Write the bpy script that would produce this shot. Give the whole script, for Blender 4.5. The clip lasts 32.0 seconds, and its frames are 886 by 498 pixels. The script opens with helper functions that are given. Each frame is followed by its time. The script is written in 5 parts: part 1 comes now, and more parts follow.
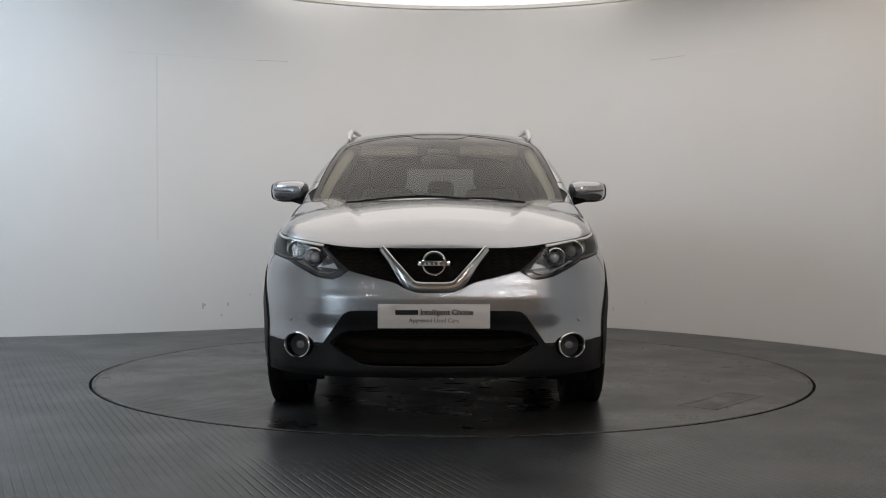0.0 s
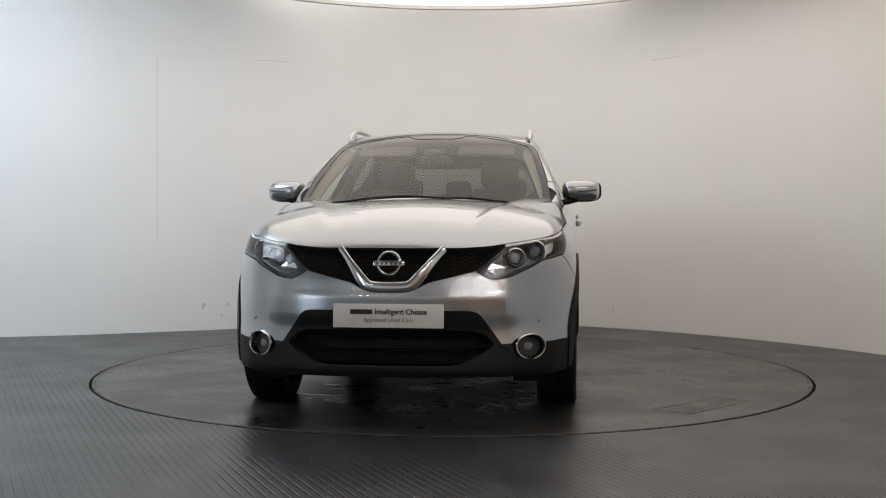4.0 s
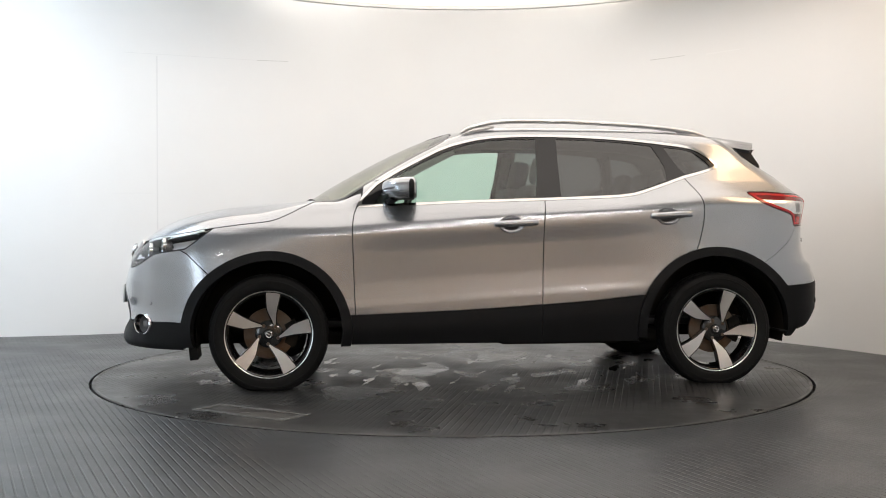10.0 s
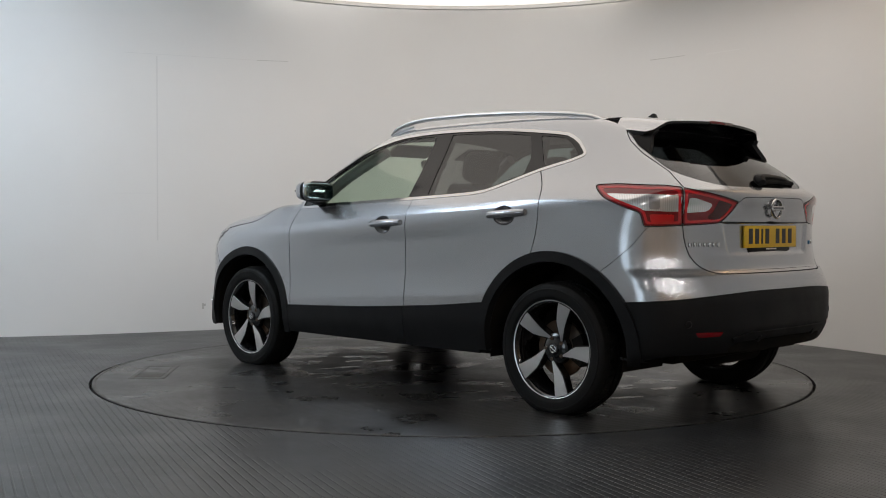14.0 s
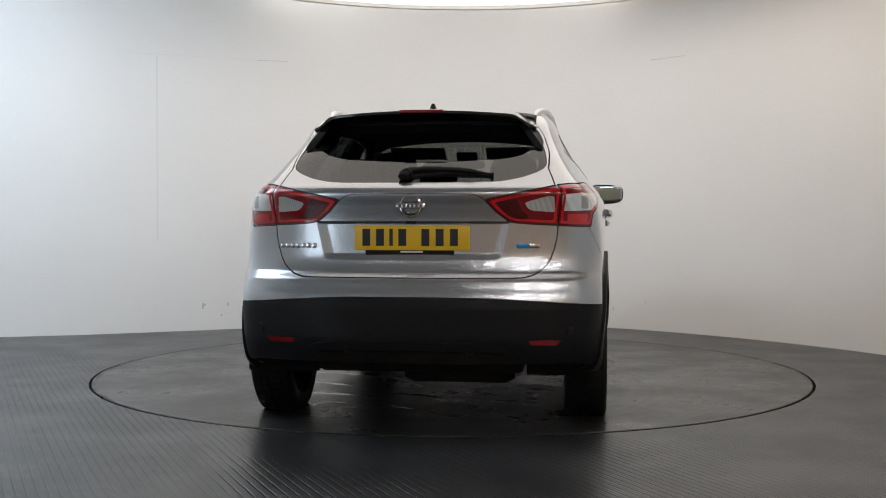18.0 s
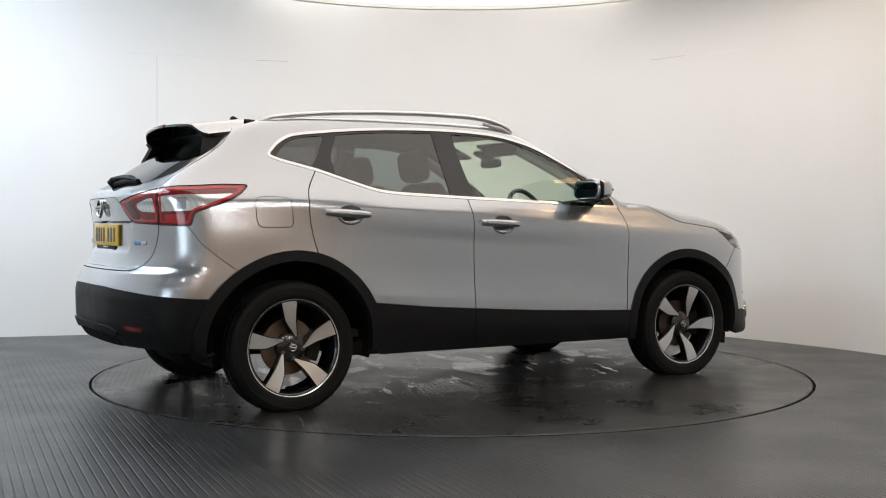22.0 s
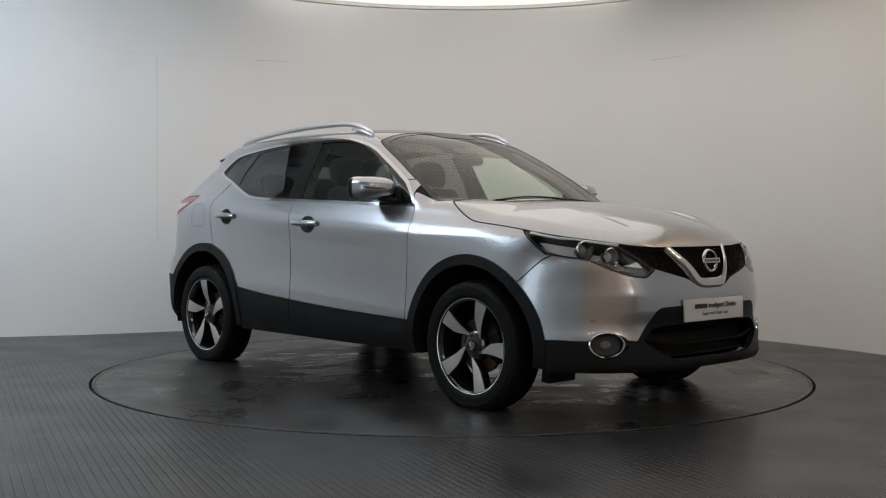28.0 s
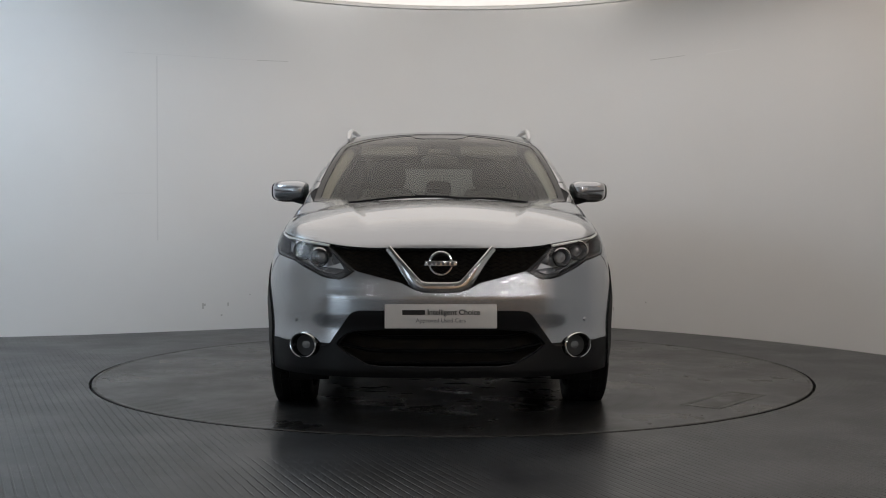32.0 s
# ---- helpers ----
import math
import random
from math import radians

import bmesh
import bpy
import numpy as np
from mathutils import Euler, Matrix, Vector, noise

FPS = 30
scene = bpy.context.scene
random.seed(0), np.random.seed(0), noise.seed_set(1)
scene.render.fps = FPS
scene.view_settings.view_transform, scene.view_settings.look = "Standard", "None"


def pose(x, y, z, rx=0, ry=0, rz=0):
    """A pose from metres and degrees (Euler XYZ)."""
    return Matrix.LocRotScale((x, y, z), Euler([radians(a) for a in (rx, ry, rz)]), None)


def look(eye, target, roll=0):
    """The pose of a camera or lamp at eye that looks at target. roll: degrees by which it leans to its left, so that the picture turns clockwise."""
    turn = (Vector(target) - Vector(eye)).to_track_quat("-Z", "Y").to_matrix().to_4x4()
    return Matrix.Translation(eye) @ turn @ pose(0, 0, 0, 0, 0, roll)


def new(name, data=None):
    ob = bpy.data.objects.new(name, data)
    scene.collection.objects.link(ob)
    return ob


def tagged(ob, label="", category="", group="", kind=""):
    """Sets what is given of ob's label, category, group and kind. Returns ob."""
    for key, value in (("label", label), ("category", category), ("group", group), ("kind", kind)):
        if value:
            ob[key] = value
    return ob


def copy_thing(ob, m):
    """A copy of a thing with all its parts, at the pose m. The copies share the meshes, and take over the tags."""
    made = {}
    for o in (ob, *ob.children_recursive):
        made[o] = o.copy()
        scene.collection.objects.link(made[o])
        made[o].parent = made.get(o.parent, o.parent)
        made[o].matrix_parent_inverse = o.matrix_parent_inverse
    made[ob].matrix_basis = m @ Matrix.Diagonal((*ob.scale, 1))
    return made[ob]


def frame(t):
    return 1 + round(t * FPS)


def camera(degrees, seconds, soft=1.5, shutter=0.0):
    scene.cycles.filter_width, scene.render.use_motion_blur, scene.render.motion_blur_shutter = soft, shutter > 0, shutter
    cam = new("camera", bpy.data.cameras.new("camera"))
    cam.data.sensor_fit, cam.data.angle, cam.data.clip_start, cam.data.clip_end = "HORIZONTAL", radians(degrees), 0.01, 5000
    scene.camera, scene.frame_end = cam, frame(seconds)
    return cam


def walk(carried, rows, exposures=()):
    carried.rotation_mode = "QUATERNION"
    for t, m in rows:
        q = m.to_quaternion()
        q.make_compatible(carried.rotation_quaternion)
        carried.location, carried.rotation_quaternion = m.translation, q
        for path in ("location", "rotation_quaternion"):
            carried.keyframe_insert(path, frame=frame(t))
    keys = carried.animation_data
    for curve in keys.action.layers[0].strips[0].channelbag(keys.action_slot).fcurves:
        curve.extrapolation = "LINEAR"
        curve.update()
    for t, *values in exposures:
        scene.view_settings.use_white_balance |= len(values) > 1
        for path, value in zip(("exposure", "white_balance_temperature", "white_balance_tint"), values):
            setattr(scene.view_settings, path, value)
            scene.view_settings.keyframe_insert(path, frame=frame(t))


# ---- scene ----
cam = camera(44.47, 32.0, soft=1.0)
EYE = pose(0, -7.051, 0.955, 90 - 1.38, -0.07, 0.45)
walk(cam, [(0, EYE), (32, EYE)], [(0, -0.83, 6500, 12), (1, -0.78, 6540, 12), (2, -0.70, 6580, 12), (2.5, -0.68, 6610, 12), (4.5, -0.47, 6698, 12), (5, -0.4, 6720, 12), (6, -0.5, 6715, 12), (6.5, -0.26, 6712, 12), (7, 0.02, 6710, 12), (8, -0.11, 6705, 12), (9, -0.06, 6700, 12), (10, 0, 6695, 12), (11, -0.26, 6690, 12), (12, -0.62, 6685, 12), (13, -0.91, 6680, 12), (13.5, -0.9, 6660, 12), (15.5, -0.66, 6580, 12), (17.5, -0.64, 6577, 12), (18, -0.5, 6583, 12), (19, -0.25, 6594, 12), (20, -0.08, 6606, 12), (21, -0.02, 6617, 12), (22, -0.17, 6629, 12), (23, 0.05, 6640, 12), (24, 0.05, 6632, 12), (25, -0.11, 6624, 12), (25.5, -0.22, 6620, 12), (27.5, -0.79, 6604, 12), (28, -0.95, 6600, 12), (29, -1.28, 6525, 12), (30, -1.48, 6450, 12), (31, -1.12, 6460, 12), (32, -1.05, 6470, 12)])

# the turning of the table: seconds and the car's heading in degrees
TURN = [(0, -90.0), (2.5, -90.1), (3.0, -90.5), (3.5, -92.3), (4.0, -96.0), (4.5, -101.6), (5.5, -114.3), (6.5, -127.2), (7.5, -140.1), (8.5, -153.0), (9.5, -165.7),
        (10.5, -178.9), (11.5, -192.3), (12.5, -205.4), (13.5, -218.6), (14.5, -231.5), (15.5, -244.4), (16.5, -257.5), (17.5, -270.2), (18.5, -283.2), (19.5, -296.3),
        (20.5, -309.4), (21.5, -322.5), (22.5, -335.6), (23.5, -348.7), (24.5, -361.7), (25.5, -374.4), (26.5, -387.5), (27.5, -400.6), (28.5, -413.3), (29.5, -426.2),
        (30.0, -432.6), (30.5, -438.7), (31.0, -443.9), (31.5, -447.3), (32.0, -449.1)]

# ---- light ----
world = bpy.data.worlds.new("world")
scene.world = world
world.use_nodes = True
world.node_tree.nodes["Background"].inputs[0].default_value = (0.5, 0.45, 0.4, 1)
world.node_tree.nodes["Background"].inputs[1].default_value = 0.04


def area_lamp(name, m, sx, sy, watts, colour, shape="RECTANGLE"):
    lamp = bpy.data.lights.new(name, "AREA")
    lamp.shape, lamp.size, lamp.size_y, lamp.energy, lamp.color = shape, sx, sy, watts, colour
    ob = new(name, lamp)
    ob.matrix_world = m
    return ob


area_lamp("daylight_lamp", look((-3.9, -1.0, 2.98), (-2.0, 2.6, 2.0)), 2.0, 0.9, 85, (0.74, 0.87, 1.0))
area_lamp("warm_lamp", look((3.2, -0.7, 3.05), (2.6, 1.8, 1.8)), 1.0, 0.5, 13, (1.0, 0.68, 0.40))
area_lamp("wall_wash_lamp", look((-0.1, 2.72, 3.2), (-0.1, 3.2, 1.4)), 3.4, 0.2, 9, (1.0, 0.97, 0.93))

# ---- materials ----
def material(name, colour, rough=0.5, metal=0.0, **more):
    m = bpy.data.materials.new(name)
    m.use_nodes = True
    b = m.node_tree.nodes["Principled BSDF"]
    b.inputs["Base Color"].default_value = (*colour, 1)
    b.inputs["Roughness"].default_value, b.inputs["Metallic"].default_value = rough, metal
    for key, value in more.items():
        b.inputs[key.replace("_", " ")].default_value = value
    return m


def nodes(m):
    t = m.node_tree
    return t, t.nodes["Principled BSDF"]


def add(t, kind, **inputs):
    n = t.nodes.new("ShaderNode" + kind)
    for k, v in inputs.items():
        n.inputs[k.replace("_", " ")].default_value = v
    return n


def grain(m, scale, strength, rough_to=None, colour_to=None, detail=4.0, spot=None, dist=0.002):
    """Fine relief from noise, and the same noise in the roughness or the colour."""
    t, b = nodes(m)
    co = t.nodes.new("ShaderNodeTexCoord")
    n = add(t, "TexNoise", Scale=scale, Detail=detail)
    t.links.new(co.outputs["Object"], n.inputs["Vector"])
    if strength:
        bump = add(t, "Bump", Strength=strength, Distance=dist)
        t.links.new(n.outputs["Fac"], bump.inputs["Height"])
        t.links.new(bump.outputs[0], b.inputs["Normal"])
    if rough_to or colour_to:
        w = add(t, "TexNoise", Scale=spot or scale / 12, Detail=5.0)
        t.links.new(co.outputs["Object"], w.inputs["Vector"])
        if rough_to:
            r = add(t, "MapRange", From_Min=0.35, From_Max=0.65, To_Min=rough_to[0], To_Max=rough_to[1])
            t.links.new(w.outputs["Fac"], r.inputs["Value"])
            t.links.new(r.outputs[0], b.inputs["Roughness"])
        if colour_to:
            x = t.nodes.new("ShaderNodeMix")
            x.data_type = "RGBA"
            x.inputs[6].default_value, x.inputs[7].default_value = b.inputs["Base Color"].default_value, (*colour_to, 1)
            r = add(t, "MapRange", From_Min=0.38, From_Max=0.66)
            t.links.new(w.outputs["Fac"], r.inputs["Value"])
            t.links.new(r.outputs[0], x.inputs[0])
            t.links.new(x.outputs[2], b.inputs["Base Color"])
    return m


def glass(name, tint, rough=0.0, gloss=0.075):
    """A thin pane: tinted, see-through, with the gloss of both its faces."""
    m = bpy.data.materials.new(name)
    m.use_nodes = True
    t = m.node_tree
    t.nodes.clear()
    out = t.nodes.new("ShaderNodeOutputMaterial")
    tr = t.nodes.new("ShaderNodeBsdfTransparent")
    tr.inputs[0].default_value = (*tint, 1)
    gl = t.nodes.new("ShaderNodeBsdfGlossy")
    gl.inputs["Roughness"].default_value = rough
    lw = t.nodes.new("ShaderNodeLayerWeight")
    lw.inputs["Blend"].default_value = 0.5
    pw = t.nodes.new("ShaderNodeMath")
    pw.operation = "POWER"
    pw.inputs[1].default_value = 5.0
    t.links.new(lw.outputs["Facing"], pw.inputs[0])
    fr = add(t, "MapRange", To_Min=gloss, To_Max=1.0)
    t.links.new(pw.outputs[0], fr.inputs["Value"])
    mx = t.nodes.new("ShaderNodeMixShader")
    t.links.new(fr.outputs[0], mx.inputs[0])
    t.links.new(tr.outputs[0], mx.inputs[1])
    t.links.new(gl.outputs[0], mx.inputs[2])
    t.links.new(mx.outputs[0], out.inputs[0])
    return m


PAINT = material("silver_paint", (0.424, 0.437, 0.460), 0.27, 0.88, Coat_Weight=1.0, Coat_Roughness=0.02)
grain(PAINT, 900, 0.0, colour_to=(0.386, 0.397, 0.418), spot=700)
BLACKPLASTIC = grain(material("black_plastic", (0.0085, 0.0085, 0.009), 0.46, Specular_IOR_Level=0.16), 700, 0.25, rough_to=(0.42, 0.58), spot=5, dist=0.0006)
GLOSSBLACK = material("gloss_black", (0.006, 0.006, 0.007), 0.10, Specular_IOR_Level=0.45)
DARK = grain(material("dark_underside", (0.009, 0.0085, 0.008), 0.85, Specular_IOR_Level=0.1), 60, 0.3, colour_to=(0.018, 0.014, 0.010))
CHROME = material("chrome", (0.58, 0.58, 0.58), 0.08, 1.0)
SATIN = material("satin_metal", (0.62, 0.62, 0.62), 0.25, 1.0)
RUBBER = grain(material("tyre_rubber", (0.0055, 0.0055, 0.0055), 0.55, Specular_IOR_Level=0.16), 300, 0.2, rough_to=(0.5, 0.75), colour_to=(0.0085, 0.008, 0.0076), spot=9, dist=0.0008)
RIM_FACE = material("machined_alloy", (0.70, 0.69, 0.68), 0.34, 1.0)
RIM_BLACK = material("black_alloy", (0.008, 0.008, 0.0085), 0.14, 0.0, Coat_Weight=0.6)
STEEL = grain(material("brake_steel", (0.13, 0.105, 0.085), 0.5, 0.8), 90, 0.1, colour_to=(0.10, 0.055, 0.03), spot=8)
GLASS_FRONT = glass("green_glass", (0.70, 0.86, 0.79))
GLASS_WS = glass("windscreen_glass", (0.84, 0.84, 0.74))
GLASS_DARK = glass("privacy_glass", (0.21, 0.23, 0.235), gloss=0.09)
GLASS_REAR = glass("rear_privacy_glass", (0.15, 0.162, 0.167), gloss=0.085)
LENS = glass("clear_lens", (0.95, 0.96, 0.97), 0.0, 0.04)
RED = material("red_lens", (0.17, 0.003, 0.006), 0.10, 0.0, Coat_Weight=0.6)
RED_BRIGHT = material("bright_red_strip", (0.50, 0.009, 0.014), 0.2, 0.0, Coat_Weight=0.6)
RED_DEEP = material("deep_red_lens", (0.065, 0.002, 0.003), 0.1, 0.0, Coat_Weight=0.6)
RED_CLEAR = material("clear_red_lens", (0.52, 0.008, 0.012), 0.12, 0.0, Coat_Weight=0.6)
LAMP_WHITE = material("clear_reflector", (0.86, 0.86, 0.87), 0.18, 0.35, Coat_Weight=1.0)
LAMP_CLEAR = material("ribbed_clear_lamp", (0.62, 0.62, 0.63), 0.16, 0.65, Coat_Weight=1.0)
t_, b_ = nodes(LAMP_CLEAR)
rib_ = t_.nodes.new("ShaderNodeTexWave")
rib_.bands_direction = "DIAGONAL"
rib_.inputs["Scale"].default_value = 42.0
co_ = t_.nodes.new("ShaderNodeTexCoord")
map_ = add(t_, "Mapping", Scale=(1.0, 1.0, 0.0))
t_.links.new(co_.outputs["Object"], map_.inputs["Vector"])
t_.links.new(map_.outputs[0], rib_.inputs["Vector"])
mix_ = t_.nodes.new("ShaderNodeMix")
mix_.data_type = "RGBA"
mix_.inputs[6].default_value, mix_.inputs[7].default_value = (0.70, 0.70, 0.71, 1), (0.88, 0.88, 0.89, 1)
t_.links.new(rib_.outputs["Fac"], mix_.inputs[0])
t_.links.new(mix_.outputs[2], b_.inputs["Base Color"])
LAMP_GREY = material("lamp_grey", (0.30, 0.30, 0.31), 0.25, 0.5, Coat_Weight=0.5)
YELLOW = grain(material("plate_yellow", (0.72, 0.44, 0.012), 0.35), 40, 0.0, rough_to=(0.3, 0.42))
PLATE_WHITE = material("plate_white", (0.66, 0.63, 0.60), 0.4)
INK = material("ink", (0.012, 0.012, 0.013), 0.4)
GREYINK = material("grey_ink", (0.10, 0.10, 0.11), 0.5)
BLUE = material("blue_badge", (0.02, 0.22, 0.45), 0.25, 0.3, Coat_Weight=1.0)
FABRIC = grain(material("dark_cloth", (0.022, 0.022, 0.024), 0.9), 500, 0.4, colour_to=(0.035, 0.034, 0.034), spot=6)
TRIM = grain(material("interior_plastic", (0.020, 0.020, 0.021), 0.65), 500, 0.2)
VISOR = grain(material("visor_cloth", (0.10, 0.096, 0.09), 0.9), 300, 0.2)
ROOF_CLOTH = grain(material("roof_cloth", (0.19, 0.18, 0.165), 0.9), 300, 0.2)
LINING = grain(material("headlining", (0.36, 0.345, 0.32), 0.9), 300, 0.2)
MIRROR = material("mirror_glass", (0.30, 0.40, 0.43), 0.01, 1.0)

WALL_PAINT = grain(material("wall_paint", (0.835, 0.828, 0.812), 0.62), 55, 0.06, rough_to=(0.5, 0.7), colour_to=(0.812, 0.804, 0.788), spot=0.8)
BACK_WALL = grain(material("back_wall_board", (0.62, 0.475, 0.345), 0.8), 30, 0.2, colour_to=(0.54, 0.41, 0.30), spot=1.2)
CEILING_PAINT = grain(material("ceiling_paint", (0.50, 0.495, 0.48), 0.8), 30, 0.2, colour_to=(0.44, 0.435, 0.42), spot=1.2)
SIDE_WALL = grain(material("side_wall_paint", (0.72, 0.72, 0.71), 0.8), 30, 0.2, colour_to=(0.66, 0.66, 0.65), spot=1.2)


def studded(name, base, stain, turn, wet):
    """Worn plate in narrow ribbed strips, with grooves, dull and glossy patches, water marks and their painted glints.
    """
    m = material(name, base, 0.4, Specular_IOR_Level=0.62)
    t, b = nodes(m)

    def link(a, n, k):
        t.links.new(a, n.inputs[k])

    def sums(op, a, c):
        n = t.nodes.new("ShaderNodeMath")
        n.operation = op
        for k, v in enumerate((a, c)):
            if isinstance(v, (int, float)):
                n.inputs[k].default_value = v
            elif v is not None:
                link(v, n, k)
        return n.outputs[0]

    def ramp(value, a, c, lo=0.0, hi=1.0):
        n = add(t, "MapRange", From_Min=a, From_Max=c, To_Min=lo, To_Max=hi)
        n.interpolation_type = "SMOOTHSTEP"
        link(value, n, "Value")
        return n.outputs[0]

    def noise(scale, detail=5.0, rough=0.55, stretch=None):
        n = add(t, "TexNoise", Scale=scale, Detail=detail, Roughness=rough)
        if stretch:
            q = add(t, "Mapping", Scale=stretch)
            link(mp.outputs[0], q, 0)
            link(q.outputs[0], n, "Vector")
        else:
            link(co.outputs["Object"], n, "Vector")
        return n.outputs["Fac"]

    def blend(f, a, c):
        n = t.nodes.new("ShaderNodeMix")
        n.data_type = "RGBA"
        link(f, n, 0)
        for k, v in ((6, a), (7, c)):
            if isinstance(v, tuple):
                n.inputs[k].default_value = (*v, 1)
            else:
                link(v, n, k)
        return n.outputs[2]
    co = t.nodes.new("ShaderNodeTexCoord")
    mp = add(t, "Mapping", Rotation=(0, 0, radians(-turn)))
    link(co.outputs["Object"], mp, 0)
    xyz = t.nodes.new("ShaderNodeSeparateXYZ")
    link(mp.outputs[0], xyz, 0)
    along, across = xyz.outputs[0], xyz.outputs[1]
    strip = sums("FRACT", sums("DIVIDE", across, 0.036), None)
    edge = sums("ABSOLUTE", sums("SUBTRACT", strip, 0.5), None)
    rib = sums("SINE", sums("MULTIPLY", along, 2 * math.pi / 0.017), None)
    groove = ramp(edge, 0.34, 0.47)
    ribs = sums("MULTIPLY", ramp(rib, -0.5, 0.8), sums("SUBTRACT", 1.0, groove))
    worn = ramp(noise(0.85, 5.0, 0.5), 0.42 if wet else 0.34, 0.56 if wet else 0.5)
    dull = noise(1.6, 8.0, 0.62)
    fine = noise(30.0)
    marks = noise(5.0, 6.0, 0.6, (0.35, 1.0, 1.0))
    if wet:
        middle = sums("ADD", sums("POWER", sums("MULTIPLY", split(t, co, 0), 0.52), 2.0), sums("POWER", sums("MULTIPLY", split(t, co, 1), 0.95), 2.0))
        inside = sums("SUBTRACT", 1.0, ramp(middle, 0.35, 1.05))
        # thin films of standing water, smooth and mirror-like
        film = sums("MULTIPLY", ramp(noise(6.5, 7.0, 0.62, (0.3, 1.0, 1.0)), 0.59, 0.615), inside)
        worn = sums("MULTIPLY", worn, sums("SUBTRACT", 1.0, film))
    bump = add(t, "Bump", Distance=0.0018)
    link(worn, bump, "Strength")
    link(sums("ADD", sums("SUBTRACT", 1.0, groove), sums("MULTIPLY", ribs, 0.12)), bump, "Height")
    b2 = add(t, "Bump", Strength=0.10, Distance=0.0015)
    link(fine, b2, "Height")
    link(bump.outputs[0], b2, "Normal")
    link(b2.outputs[0], b, "Normal")
    colour = blend(ramp(dull, 0.42, 0.72), base, stain)
    colour = blend(sums("MULTIPLY", sums("MULTIPLY", groove, worn), 0.85), colour, (base[0] * 0.22, base[1] * 0.21, base[2] * 0.2))
    rough = ramp(dull, 0.34, 0.66, 0.25 if wet else 0.30, 0.40)
    if wet:
        # pale water marks, with the wall's glint off the water put into the colour
        pale = sums("MULTIPLY", ramp(marks, 0.66, 0.70), inside)
        colour = blend(sums("MULTIPLY", pale, 0.45), colour, (0.26, 0.25, 0.235))
        damp = sums("MULTIPLY", ramp(noise(2.4, 4.0, 0.5, (0.5, 1.0, 1.0)), 0.52, 0.60), inside)
        colour = blend(sums("MULTIPLY", damp, 0.45), colour, (0.012, 0.0115, 0.011))
        rough = sums("MULTIPLY", rough, sums("SUBTRACT", 1.0, sums("MULTIPLY", damp, 0.4)))
        rough = sums("MULTIPLY", rough, sums("SUBTRACT", 1.0, sums("MULTIPLY", film, 0.85)))
        gloss = ramp(film, 0.0, 1.0, 0.62, 1.0)
        link(gloss, b, "Specular IOR Level")
    link(rough, b, "Roughness")
    link(colour, b, "Base Color")
    return m


def split(t, co, k):
    n = t.nodes.new("ShaderNodeSeparateXYZ")
    t.links.new(co.outputs["Object"], n.inputs[0])
    return n.outputs[k]


FLOOR = studded("studded_floor", (0.0185, 0.0205, 0.0235), (0.031, 0.0345, 0.039), -65, False)
TABLE = studded("studded_turntable", (0.016, 0.0158, 0.0156), (0.030, 0.0292, 0.0278), 72, True)

# ---- mesh helpers ----
def mesh_of(name, bm, mat, smooth_angle=40):
    me = bpy.data.meshes.new(name)
    bmesh.ops.recalc_face_normals(bm, faces=bm.faces)
    bm.to_mesh(me)
    bm.free()
    me.materials.append(mat)
    for p in me.polygons:
        p.use_smooth = True
    me.set_sharp_from_angle(angle=radians(smooth_angle))
    return me


def part(name, bm, mat, parent=None, label="", m=None, smooth_angle=40):
    ob = new(name, mesh_of(name, bm, mat, smooth_angle))
    ob.parent = parent
    if m is not None:
        ob.matrix_basis = m
    if label:
        ob["label"] = label
    return ob


def box(sx, sy, sz, bevel=0.0, seg=2, m=None):
    bm = bmesh.new()
    bmesh.ops.create_cube(bm, size=1, matrix=Matrix.Diagonal((sx, sy, sz, 1)))
    if bevel:
        bmesh.ops.bevel(bm, geom=list(bm.edges), offset=bevel, segments=seg, affect="EDGES", profile=0.5)
    if m is not None:
        bm.transform(m)
    return bm


def lathe(profile, steps=48, axis="Y", close=True):
    """Turn (radius, along) pairs about an axis."""
    bm = bmesh.new()
    rings = []
    for i in range(steps):
        a = 2 * math.pi * i / steps
        ring = []
        for r, h in profile:
            c, s = r * math.cos(a), r * math.sin(a)
            ring.append(bm.verts.new({"Y": (c, h, s), "Z": (c, s, h), "X": (h, c, s)}[axis]))
        rings.append(ring)
    for a, b in zip(rings, rings[1:] + rings[:1]):
        for i in range(len(profile) - 1):
            bm.faces.new((a[i], a[i + 1], b[i + 1], b[i]))
    bmesh.ops.remove_doubles(bm, verts=bm.verts, dist=1e-5)
    return bm


def prism(points, depth, bevel=0.0, seg=2, m=None):
    """A flat outline in x, z, given a depth along y, centred."""
    bm = bmesh.new()
    a = [bm.verts.new((x, -depth / 2, z)) for x, z in points]
    b = [bm.verts.new((x, depth / 2, z)) for x, z in points]
    n = len(points)
    bm.faces.new(a)
    bm.faces.new(b[::-1])
    for i in range(n):
        bm.faces.new((a[i], b[i], b[(i + 1) % n], a[(i + 1) % n]))
    if bevel:
        bmesh.ops.bevel(bm, geom=list(bm.edges), offset=bevel, segments=seg, affect="EDGES")
    if m is not None:
        bm.transform(m)
    return bm


